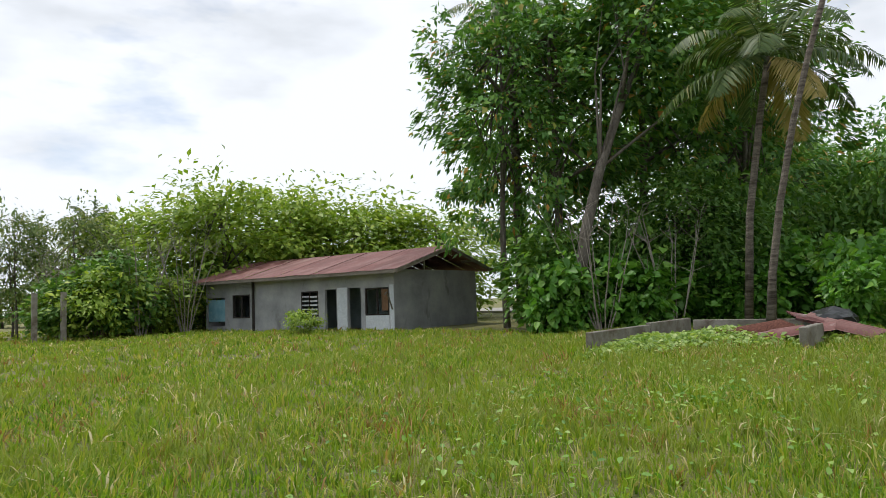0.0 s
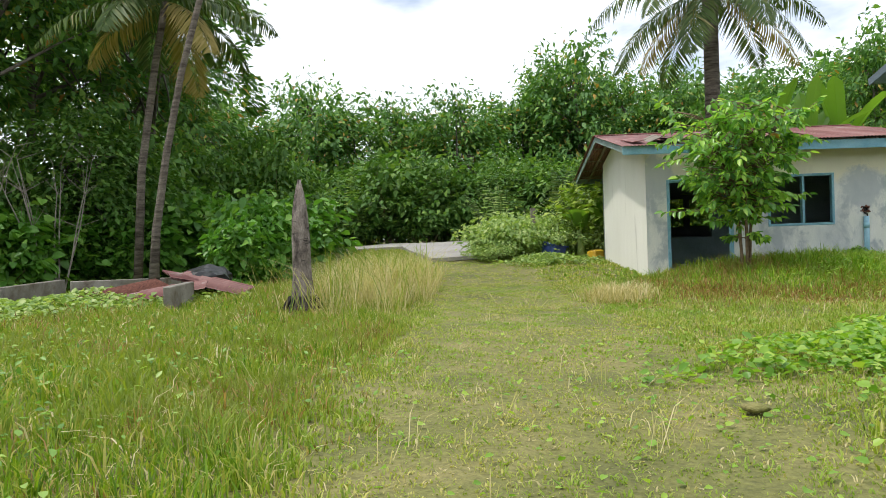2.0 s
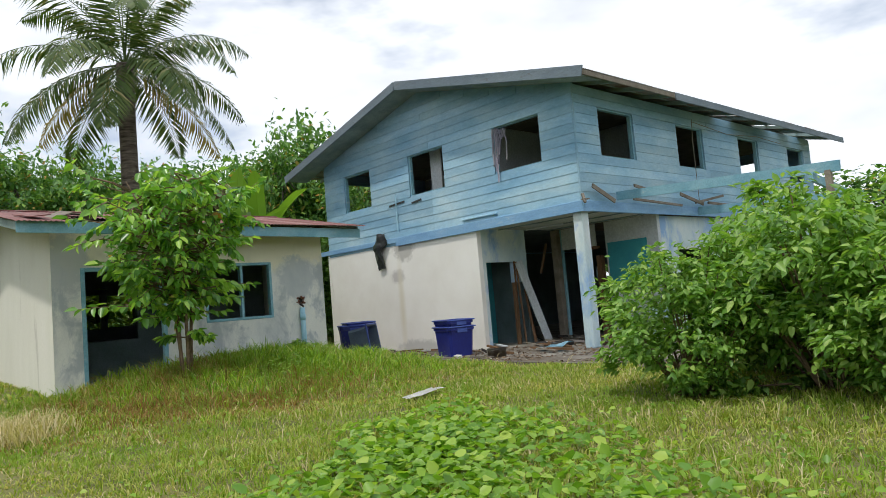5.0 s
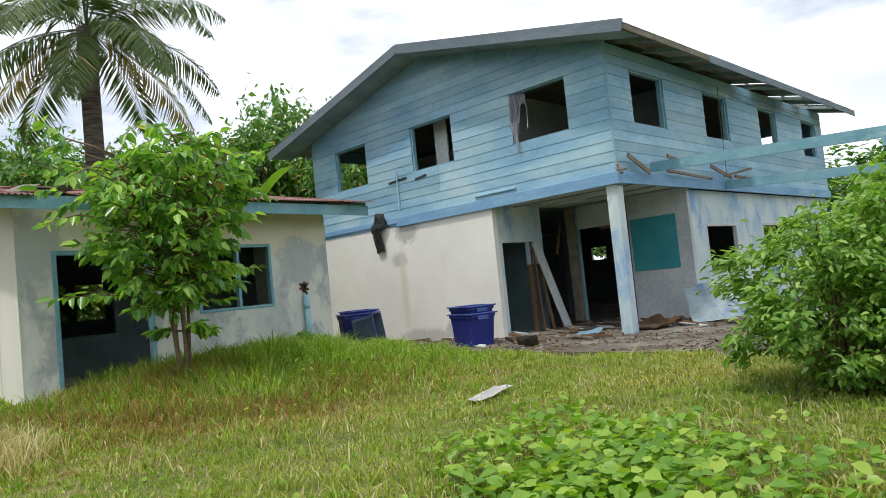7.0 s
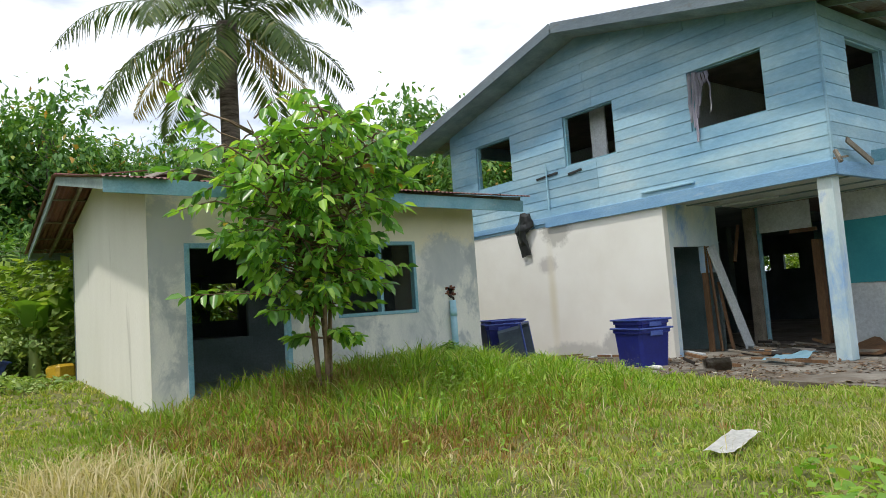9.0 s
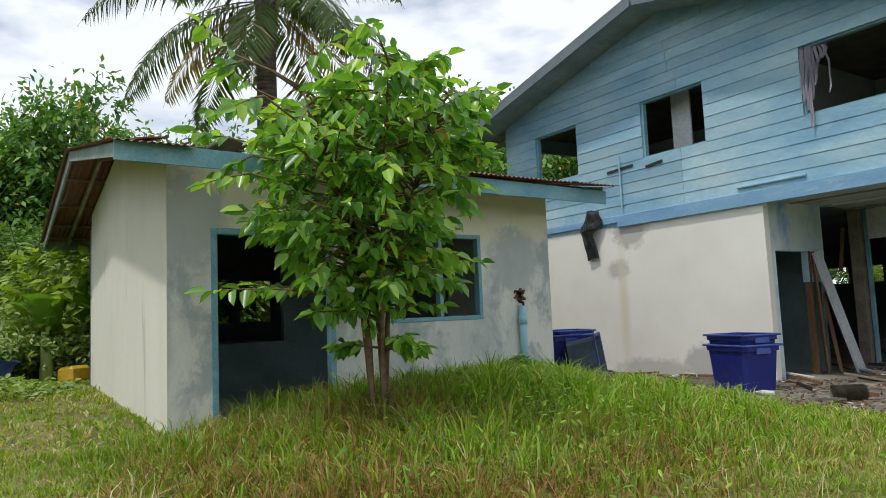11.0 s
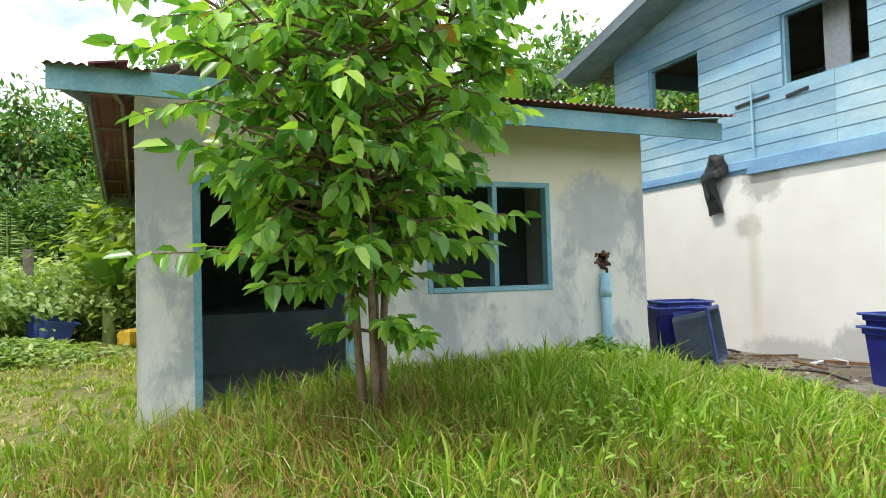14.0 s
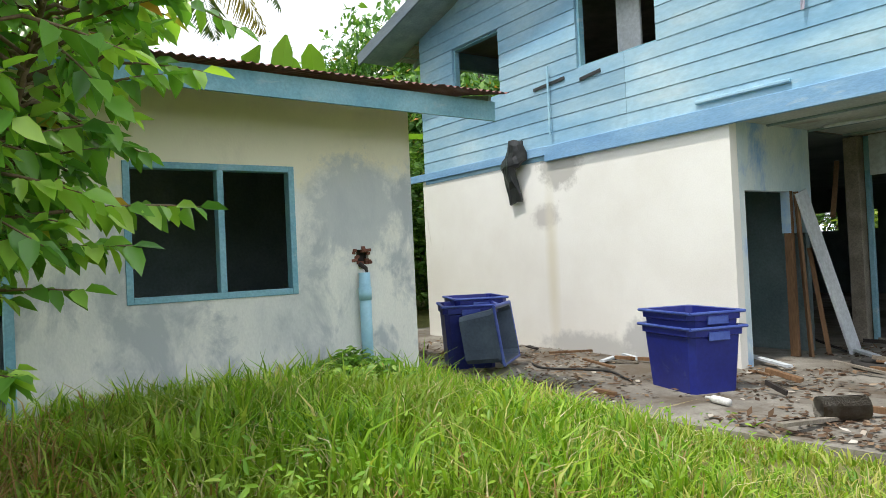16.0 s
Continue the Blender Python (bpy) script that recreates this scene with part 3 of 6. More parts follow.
# sheathing behind the boards, cut by the windows; the gable above it is a separate panel
upper_wall = wall("wall", "y", HY0 - 0.03, -0.10, HX0 + 0.03, HX1, SK + 0.03, 5.28, gable_holes, "plank", house)
bm = bmesh.new()
for a, b in ((HY0 - 0.03, HY0 - 0.13),):
    pts = [(HX0 + 0.03, 5.282), (HX1, 5.282), (HX1, roof_z(HX1) - 0.10), (RX, RZ - 0.10), (HX0 + 0.03, roof_z(HX0) - 0.10)]
    lo = [bm.verts.new((x, a, z)) for x, z in pts]
    hi = [bm.verts.new((x, b, z)) for x, z in pts]
    bm.faces.new(lo), bm.faces.new(hi[::-1])
    for i in range(5):
        bm.faces.new((lo[i], lo[(i + 1) % 5], hi[(i + 1) % 5], hi[i]))
part("gable_panel", bm, "plank", house)
wall("wall", "x", HX0 + 0.03, 0.10, HY1, HY0 - 0.132, SK + 0.03, 5.28, front_holes, "plank", house)
wall("wall", "x", HX1, -0.10, HY1, HY0 - 0.132, SK + 0.03, 5.28, [(-14.3, -12.3, 3.765, 4.87), (-18.0, -16.6, 3.765, 4.87), (-20.5, -19.0, 3.765, 4.87)], "plank", house)
wall("wall", "y", HY1, 0.10, HX0 + 0.132, HX1 - 0.102, SK + 0.03, 5.28, [(12.0, 13.4, 3.765, 4.87), (17.0, 18.4, 3.765, 4.87)], "plank", house)


def gable_span(z):
    if z < roof_z(HX1) - 0.12:
        return (HX0, HX1)
    if z > RZ - 0.16:
        return None
    s = (RZ - z - 0.12)
    return (RX - s * (RX - EX0) / (RZ - EZ), RX + s * (EX1 - RX) / (RZ - EZ))


# the opening edges fall within a row here and there, so rows are cut at sill and head height
def split_rows(z0, z1, marks, h=0.202):
    out, z = [], z0
    for m in sorted(marks) + [z1]:
        n = max(1, round((m - z) / h))
        out += [(z + (m - z) * i / n, (m - z) / n) for i in range(n)]
        z = m
    return out


for zz, hh in split_rows(2.72, 6.5, [3.765, 4.87]):
    boards("y", HY0 - 0.03, HX0, HX1, zz, zz + hh, gable_holes, 1, top=gable_span, rows=hh)
for zz, hh in split_rows(2.72, 5.25, [3.765, 4.87]):
    boards("x", HX0 + 0.03, HY1, HY0, zz, zz + hh, front_holes, -1, rows=hh)
part("skirt_board", boxm(HX0 - 0.04, 17.1, HY0 - 0.028, HY0 + 0.03, SK, 2.73, bevel=0.006), "skirt", house, "wide blue skirt board")
part("skirt_board", boxm(17.105, 21.1, HY0 - 0.028, HY0 + 0.012, SK + 0.10, 2.74, bevel=0.006), "skirt", house, "narrower blue skirt board")
part("skirt_board", boxm(HX0 - 0.042, HX0 + 0.02, HY1, HY0 - 0.03, SK, 2.73, bevel=0.006), "skirt", house, "wide blue skirt board")
part("corner_board", boxm(HX0 - 0.012, HX0 + 0.03, HY0 - 0.03, HY0 + 0.012, 2.735, roof_z(HX0) - 0.14, bevel=0.004), "plank", house)
for u0, u1, c, d in gable_holes:
    w = thing("window", "", "")
    w.parent = house
    casing("window", "y", HY0 - 0.06, u0 - 0.015, u1 + 0.015, c - 0.02, d + 0.02, 0.05, -0.10, "trim", w)
for u0, u1, c, d in front_holes:
    w = thing("window", "", "")
    w.parent = house
    casing("window", "x", HX0 + 0.06, u0 - 0.015, u1 + 0.015, c - 0.02, d + 0.02, 0.05, 0.10, "trim", w)
for o in [o for o in bpy.data.objects if o.name.startswith("window") and o.type == "EMPTY"]:
    for k in ("label", "category"):
        if k in o:
            del o[k]

# roof: corrugated sheets in strips, some missing along the front eaves; rafters, barge boards, fascia
rr = random.Random(3)
y = EY0
k = 0
while y > EY1 + 0.05:
    y1 = max(y - 0.80, EY1)
    for side in (0, 1):
        ex = EX0 if side == 0 else EX1
        if side == 0 and k in (9, 13, 15):
            ex = 11.2                              # a broken sheet leaves a gap at the eaves
        elif side == 0 and k > 8:
            ex -= rr.uniform(-0.10, 0.06)
        bm = bmesh.new()
        corrugated(bm, ex, RX, y + 0.02, y1 - 0.02, lambda x, yy, e=rr.uniform(0, 0.006): roof_z(x) + 0.02 + e)
        s = part("roof_sheet", bm, "zinc", house)
    y = y1
    k += 1
for yy in np.arange(EY0 - 0.15, EY1, -1.15):
    for ex in (EX0 + 0.03, EX1 - 0.03):
        bm = bmesh.new()
        beam(bm, (ex, yy, roof_z(ex) - 0.05), (RX, yy, RZ - 0.05), 0.05, 0.09)
        part("rafter", bm, "soffit", house)
for ex in (10.2, 10.75, 11.9, 13.2, 14.5, 17.2, 18.6, 20.0, 20.9, 21.4):
    part("purlin", boxm(ex - 0.025, ex + 0.025, EY1 + 0.02, EY0 - 0.05, roof_z(ex) - 0.0, roof_z(ex) + 0.012), "soffit", house)
for ex in (EX0 - 0.02, EX1 + 0.02):
    bm = bmesh.new()
    beam(bm, (ex, EY0, roof_z(EX0) - 0.05), (RX, EY0, RZ - 0.05), 0.035, 0.22)
    part("barge_board", bm, "fascia", house, "grey-blue barge board")
bm = bmesh.new()
beam(bm, (EX0 - 0.02, EY0 - 3.6, EZ - 0.07), (EX0 - 0.02, EY1, EZ - 0.07), 0.03, 0.17)
part("fascia", bm, "fascia", house, "grey-blue eaves board")
bm = bmesh.new()
beam(bm, (EX0 - 0.0, EY0 - 0.02, EZ - 0.06), (EX0 - 0.0, EY0 - 3.58, EZ - 0.06), 0.03, 0.10)
part("fascia", bm, "grey_wood", house, "bare timber where the eaves board is gone")
# soffit boards below the gable overhang
for side in (0, 1):
    bm = bmesh.new()
    ex = EX0 + 0.05 if side == 0 else EX1 - 0.05
    a = [(ex, EY0 - 0.03), (RX, EY0 - 0.03), (RX, HY0 - 0.04), (ex, HY0 - 0.04)]
    lo = [bm.verts.new((x, yy, roof_z(x) - 0.125)) for x, yy in a]
    hi = [bm.verts.new((x, yy, roof_z(x) - 0.105)) for x, yy in a]
    bm.faces.new(lo[::-1]), bm.faces.new(hi)
    for i in range(4):
        bm.faces.new((lo[i], lo[(i + 1) % 4], hi[(i + 1) % 4], hi[i]))
    part("soffit", bm, "soffit", house)

# floor of the upper storey and porch ceiling
part("upper_floor", boxm(HX0 + 0.02, HX1 - 0.1, HY1 + 0.1, HY0 - 0.035, 2.585, 2.70), "grey_wood", house)
part("porch_ceiling", boxm(HX0 + 0.03, 14.0, -14.86, HY0 - 0.04, 2.555, 2.58), "porch_ceiling", house, "stained porch ceiling board")
for yy in (-12.6, -13.6, -14.5):
    part("ceiling_batten", boxm(HX0 + 0.03, 13.99, yy - 0.03, yy + 0.03, 2.53, 2.553), "soffit", house)
part("upper_ceiling", boxm(HX0 + 0.14, HX1 - 0.1, HY1 + 0.1, HY0 - 0.14, 5.2, 5.22), "grey_wood", house)
part("partition", boxm(HX0 + 0.14, HX1 - 0.1, -16.0, -15.9, 2.71, 5.19), "pale_paint", house)
part("partition", boxm(13.9, 14.0, -15.89, HY0 - 0.14, 2.71, 5.19), "pale_paint", house)
part("partition", boxm(15.62, 16.05, -12.36, -12.31, 2.71, 5.19, bevel=0.01), "pale_paint", house, "pale upright panel seen through a window")

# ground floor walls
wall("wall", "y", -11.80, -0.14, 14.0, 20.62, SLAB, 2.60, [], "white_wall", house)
wall("wall", "x", 14.0, 0.12, -13.55, -11.942, SLAB, 2.555, [(-13.03, -12.05, SLAB, 1.73), (-13.56, -13.03, SLAB, 1.20)], "pale_blue_wall", house)
wall("wall", "y", -14.87, -0.12, 10.90, 12.42, SLAB, 2.55, [], "pale_paint", house)
wall("wall", "x", 10.90, 0.12, HY1, -14.992, SLAB, 2.50, [(-17.45, -15.68, 0.57, 1.73), (-20.85, -19.12, 0.57, 1.73), (-24.3, -22.6, 0.57, 1.73)], "pale_blue_wall", house)
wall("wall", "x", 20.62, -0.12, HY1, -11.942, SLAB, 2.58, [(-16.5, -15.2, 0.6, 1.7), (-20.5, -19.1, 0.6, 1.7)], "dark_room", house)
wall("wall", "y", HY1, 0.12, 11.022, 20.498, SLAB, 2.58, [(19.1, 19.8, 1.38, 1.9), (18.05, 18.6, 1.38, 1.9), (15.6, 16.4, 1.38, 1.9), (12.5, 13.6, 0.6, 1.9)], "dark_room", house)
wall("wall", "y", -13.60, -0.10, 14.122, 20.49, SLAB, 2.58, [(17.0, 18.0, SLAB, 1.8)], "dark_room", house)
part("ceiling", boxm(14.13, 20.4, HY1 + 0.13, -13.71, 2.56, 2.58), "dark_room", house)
for u0, u1 in ((-17.45, -15.68), (-20.85, -19.12), (-24.3, -22.6)):
    casing("window", "x", 10.895, u0, u1, 0.57, 1.73, 0.06, 0.10, "pale_paint", house)
part("teal_board", boxm(11.22, 12.36, -14.868, -14.845, 0.79, 2.01, bevel=0.003), "teal", house, "teal painted panel")
part("wall_panel", boxm(12.75, 13.86, -14.95, -14.92, 1.98, 2.55), "pale_paint", house, "hanging white panel with a torn edge")
part("lintel", boxm(12.66, 13.2, -14.96, -14.90, 1.90, 1.975), "wood", house)
for x, yy, w, mt, lab in ((14.08, -14.95, 0.20, "grey_wood", "scuffed timber column"), (13.93, -15.02, 0.07, "trim", "blue-edged column"), (15.4, -20.8, 0.24, "trim", "blue column"), (16.9, -18.5, 0.24, "dark_room", "dark column")):
    part("column", boxm(x - w / 2, x + w / 2, yy - w / 2, yy + w / 2, SLAB, 2.55, bevel=0.008), mt, house, lab)
part("column", boxm(12.62, 12.78, -15.05, -14.90, SLAB, 1.72, bevel=0.008), "wood", house, "bare brown post")
bm = boxm(10.84, 11.08, -12.06, -11.82, SLAB, 2.50, bevel=0.012)
part("porch_post", bm, "pale_blue_wall", house, "pale blue concrete corner post")
part("door_frame", boxm(13.995, 14.10, -13.10, -13.035, SLAB, 1.74, bevel=0.004), "wood", house, "bare brown door jamb")
part("inner_wall", boxm(15.3, 15.4, -13.58, -11.96, SLAB, 2.5), "teal", house, "dim teal inner wall")


def lone(name, bm, material, label, category, group="", smooth=False):
    return tagged(part(name, bm, material, None, "", smooth), label, category, group)


# timber hanging off the house front
bm = bmesh.new()
beam(bm, (10.70, -13.0, 2.86), (6.15, -13.0, 2.63), 0.06, 0.19)
part("carport_beam", bm, "trim", house, "blue beam of a collapsed carport")
bm = bmesh.new()
beam(bm, (10.70, -16.6, 2.62), (6.9, -16.6, 2.40), 0.06, 0.2)
part("carport_beam", bm, "trim", house, "blue beam of a collapsed carport")
bm = bmesh.new()
beam(bm, (6.6, -12.9, 2.50), (7.1, -17.2, 2.32), 0.06, 0.16)
part("carport_beam", bm, "trim", house, "blue cross beam of a collapsed carport")
for x, yy in ((6.35, -13.0), (7.0, -16.6)):
    part("carport_post", boxm(x - 0.05, x + 0.05, yy - 0.05, yy + 0.05, gz(x, yy) - 0.05, 2.58 if yy > -14 else 2.32), "grey_wood", house)
for a, b, w, h in (((10.66, -12.05, 3.05), (10.60, -12.75, 2.72), 0.03, 0.09), ((10.62, -13.6, 3.12), (10.66, -14.5, 3.02), 0.03, 0.07), ((10.60, -13.5, 2.80), (10.6, -15.6, 2.72), 0.05, 0.05),
                   ((10.5, -15.4, 2.98), (10.55, -16.6, 2.78), 0.03, 0.08), ((10.55, -16.2, 2.80), (10.3, -17.2, 2.98), 0.03, 0.06), ((10.62, -17.0, 2.84), (10.6, -18.6, 2.80), 0.05, 0.06),
                   ((10.70, -11.72, 2.86), (10.60, -11.66, 2.66), 0.05, 0.05), ((10.72, -11.70, 2.74), (10.5, -11.66, 2.72), 0.04, 0.03)):
    bm = bmesh.new()
    beam(bm, a, b, w, h)
    part("splintered_board", bm, "grey_wood", house, "splintered bare board")
bm = bmesh.new()
tube(bm, [(10.62, -16.6, 5.0), (10.66, -16.62, 4.4), (10.64, -16.58, 3.7), (10.66, -16.62, 2.9)], [0.008] * 4, 5)
part("hanging_cable", bm, "grey_wood", house)
bm = bmesh.new()
tube(bm, [(10.64, -16.6, 4.95), (10.66, -18.6, 4.82), (10.62, -20.4, 4.92), (10.66, -22.2, 4.88)], [0.008] * 4, 5)
part("hanging_cable", bm, "grey_wood", house)
# gable side: black strips for the shade in rotten gaps, tube lamp batten, pipe
for x, z, w in ((16.95, 3.66, 0.34), (16.1, 3.60, 0.20)):
    bm = bmesh.new()
    beam(bm, (x + w, HY0 + 0.005, z - 0.02), (x - w, HY0 + 0.005, z + 0.02), 0.012, 0.05)
    part("rotten_gap", bm, "black", house, "dark rotten gap in a board")
bm = bmesh.new()
tube(bm, [(16.92, HY0 + 0.05, 2.88), (16.92, HY0 + 0.05, 3.92)], [0.018, 0.018], 8)
part("conduit", bm, "pvc", house, "thin pale vent pipe")
part("lamp_batten", boxm(13.2, 14.4, HY0 - 0.002, HY0 + 0.04, 2.81, 2.855, bevel=0.01), "plank", house, "fluorescent lamp batten")
bm = bmesh.new()
tube(bm, [(13.6, -13.2, 2.50), (12.5, -13.3, 2.50)], [0.022, 0.022], 8)
part("porch_tube_lamp", bm, "pale_paint", house, "dead fluorescent tube")

# black sheet that hangs from the skirt
bm = bmesh.new()
pts = [(18.08, 2.52, 0.10), (17.78, 2.93, 0.14), (17.55, 2.90, 0.08), (17.47, 2.60, 0.06), (17.70, 2.48, 0.12), (17.66, 1.95, 0.05), (17.92, 1.90, 0.06)]
vs = [bm.verts.new((x, HY0 + o, z)) for x, z, o in pts]
c = bm.verts.new((17.80, HY0 + 0.18, 2.50))
for i in range(7):
    bm.faces.new((vs[i], vs[(i + 1) % 7], c))
bmesh.ops.subdivide_edges(bm, edges=list(bm.edges), cuts=4, use_grid_fill=True)
for v in bm.verts:
    k = noise.noise(v.co * 7.0)
    v.co += Vector((0.05 * k, 0.05 * noise.noise(v.co * 5.0 + Vector((3, 1, 2))), 0.04 * noise.noise(v.co * 9.0)))
    v.co.y = max(v.co.y, HY0 + 0.045)
ext = bmesh.ops.extrude_face_region(bm, geom=list(bm.faces))
bmesh.ops.translate(bm, vec=(0, -0.03, -0.01), verts=[v for v in ext["geom"] if isinstance(v, bmesh.types.BMVert)])
lone("plastic_sheet", bm, "black", "crumpled black plastic sheet hanging on the blue house", "plastic sheet")

# cloth hanging in a window: torn strips of different length from one rod
bm = bmesh.new()
rc = random.Random(14)
x = 13.14
for w, drop in ((0.07, 0.92), (0.06, 1.02), (0.07, 1.28), (0.05, 0.84), (0.06, 0.62), (0.05, 0.30), (0.08, 0.22), (0.03, 0.78)):
    n = max(3, int(drop / 0.07))
    rows = []
    for j in range(n + 1):
        u = j / n
        ww = w * (1 - 0.45 * u ** 3) * rc.uniform(0.85, 1.1)
        sway = 0.02 * math.sin(5 * u + x * 9) + 0.012 * math.sin(13 * u)
        rows.append([bm.verts.new((x + sway - ww * k / 4, HY0 + 0.03 + 0.022 * math.sin(k * 1.7 + x * 20) + 0.02 * u + 0.01 * math.sin(9 * u), 4.80 - 0.03 * math.sin(x * 8) - drop * u)) for k in range(5)])
    for a, b in zip(rows, rows[1:]):
        for k in range(4):
            bm.faces.new((a[k], a[k + 1], b[k + 1], b[k]))
    x -= w * 0.96
bmesh.ops.solidify(bm, geom=list(bm.faces), thickness=0.004)
lone("curtain", bm, "cloth", "torn pale lilac curtain hanging out of a window", "curtain", smooth=True)

# ---------------------------------------------------------------- shed
shed = thing("shed", "small abandoned plaster shed with blue trim and rusty roof", "shed")
SX0, SX1, SY0, SY1 = 15.13, 20.93, -2.69, -8.05
ST = 2.62


def shed_roof(x):
    return 3.42 - abs(x - 18.4) * 0.195


wall("wall", "x", SX0, 0.14, SY1, SY0, -0.35, ST, [(-4.60, -3.145, -0.35, 1.95), (-6.80, -5.36, 0.82, 1.97), (-7.53, -7.40, 1.06, 1.20)], "shed_wall", shed)
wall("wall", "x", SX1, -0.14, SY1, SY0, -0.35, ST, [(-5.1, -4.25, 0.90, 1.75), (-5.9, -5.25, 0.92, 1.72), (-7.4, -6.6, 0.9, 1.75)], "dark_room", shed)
for ya, yb, mt in ((SY0, -0.14, "cream_side"), (SY1, 0.14, "cream_side")):
    bm = bmesh.new()
    pts = [(SX0 + 0.142, -0.35), (SX1 - 0.142, -0.35), (SX1 - 0.142, shed_roof(SX1) - 0.06), (18.4, 3.36), (SX0 + 0.142, shed_roof(SX0) - 0.06)]
    lo = [bm.verts.new((x, ya, z)) for x, z in pts]
    hi = [bm.verts.new((x, ya + yb, z)) for x, z in pts]
    bm.faces.new(lo), bm.faces.new(hi[::-1])
    for i in range(5):
        bm.faces.new((lo[i], lo[(i + 1) % 5], hi[(i + 1) % 5], hi[i]))
    part("side_wall", bm, mt, shed, "cream plaster side wall")
part("corner_edge", boxm(SX0 - 0.004, SX0 + 0.138, SY0 + 0.001, SY0 + 0.006, -0.35, 2.60), "cream_side", shed)
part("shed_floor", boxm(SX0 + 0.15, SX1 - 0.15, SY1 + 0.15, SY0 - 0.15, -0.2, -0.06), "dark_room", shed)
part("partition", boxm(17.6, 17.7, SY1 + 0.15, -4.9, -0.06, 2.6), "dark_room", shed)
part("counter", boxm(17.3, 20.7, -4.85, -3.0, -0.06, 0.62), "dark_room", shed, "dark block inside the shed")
dr = thing("door_frame", "", "")
dr.parent = shed
casing("door_frame", "x", SX0 - 0.012, -4.60, -3.145, -0.30, 1.95, 0.07, 0.12, "trim", dr, sill=False)
wf = thing("window_frame", "", "")
wf.parent = shed
casing("window_frame", "x", SX0 - 0.012, -6.80, -5.36, 0.82, 1.97, 0.055, 0.11, "trim", wf, mullions=(-6.13,))
for o in (dr, wf):
    for k in ("label", "category"):
        if k in o:
            del o[k]
bm = bmesh.new()
beam(bm, (14.55, -2.085, 2.585), (14.55, -8.70, 2.51), 0.03, 0.19)
part("fascia", bm, "trim", shed, "peeling blue fascia board")
for yy in (-2.12, -8.66):
    for ex in (14.57, 22.6):
        bm = bmesh.new()
        beam(bm, (ex, yy, shed_roof(ex) - 0.075), (18.4, yy, 3.345), 0.03, 0.14)
        part("barge_board", bm, "soffit", shed, "mossy green barge board")
part("rear_fascia", boxm(22.6, 22.63, -8.7, -2.1, shed_roof(22.6) - 0.16, shed_roof(22.6) - 0.005), "soffit", shed)
for yy in np.arange(-2.5, -8.7, -0.62):
    for ex in (14.6, 22.58):
        bm = bmesh.new()
        beam(bm, (ex, yy, shed_roof(ex) - 0.07), (18.4, yy, 3.35), 0.045, 0.07)
        part("rafter", bm, "grey_wood", shed)
for ex in (15.0, 16.3, 17.5, 19.4, 20.6, 21.6, 22.3):
    part("purlin", boxm(ex - 0.02, ex + 0.02, -8.66, -2.13, shed_roof(ex) - 0.035, shed_roof(ex) - 0.008), "grey_wood", shed)
y = -2.06
k = 0
while y > -8.7:
    y1 = max(y - 0.74, -8.78)
    for ex in (14.44 - (0.10 if k > 7 else 0.0), 22.72):
        if ex < 18 and k in (1, 2):
            ex = 15.9
        bm = bmesh.new()
        corrugated(bm, ex, 18.4, y + 0.015, y1 - 0.015, lambda x, yy, e=rr.uniform(0, 0.008): shed_roof(x) + 0.014 + e - 0.012 * (yy < -8.2) * 0)
        part("roof_sheet", bm, "rust_roof", shed)
    y = y1
    k += 1
part("ridge_cap", boxm(18.25, 18.55, -8.78, -2.06, 3.415, 3.45, bevel=0.012), "rust_roof", shed)
for a, b, ry in (((15.0, -2.9), (16.2, -3.0), 6), ((15.4, -3.5), (16.9, -3.25), -4), ((14.8, -2.5), (15.9, -2.45), 3), ((14.7, -3.1), (15.6, -3.6), 5), ((15.2, -4.1), (16.3, -4.3), 3)):
    bm = bmesh.new()
    za, zb = shed_roof(a[0]) + 0.09, shed_roof(b[0]) + 0.07
    beam(bm, (*a, za), (*b, zb), 0.30, 0.015, up=(0.1 * ry, 0.05 * ry, 1))
    lone("loose_roof_sheet", bm, rr.choice(["rust_roof", "zinc", "grey_wood"]), "torn scrap of rusty sheet lying on the shed roof", "roof scrap", "scraps on the shed roof")
# drain pipe, socket and broken hole on the front
bm = bmesh.new()
tube(bm, [(15.06, -7.44, -0.2), (15.06, -7.44, 0.98)], [0.055, 0.055], 14)
tube(bm, [(15.06, -7.44, 0.72), (15.06, -7.44, 0.84)], [0.062, 0.062], 14)
pipe = lone("drain_pipe", bm, "pvc", "light blue plastic drain pipe against the shed wall", "pipe", smooth=True)
for i in range(26):
    a = rr.uniform(0, 6.28)
    r = rr.uniform(0.05, 0.105)
    u, z = -7.465 + r * math.cos(a), 1.13 + r * math.sin(a)
    part("brick_chip", boxm(SX0 - rr.uniform(0.005, 0.02), SX0 + 0.03, u - 0.018, u + 0.018, z - 0.014, z + 0.014, bevel=0.003), "brick", shed)
# Near-black plate set in the hole, standing in for the shade inside.
part("hole_back", boxm(SX0 + 0.05, SX0 + 0.06, -7.53, -7.40, 1.06, 1.20), "char", shed)
bm = bmesh.new()
tube(bm, [(15.12, -7.43, 1.06), (15.06, -7.46, 1.02), (15.06, -7.47, 0.96)], [0.025, 0.02, 0.012], 7)
part("pipe_stub", bm, "char", shed, "broken black pipe stub")
part("floor_slab_edge", boxm(SX0 - 0.05, SX0 + 0.0, SY1, -4.7, -0.35, -0.08), "concrete", shed)


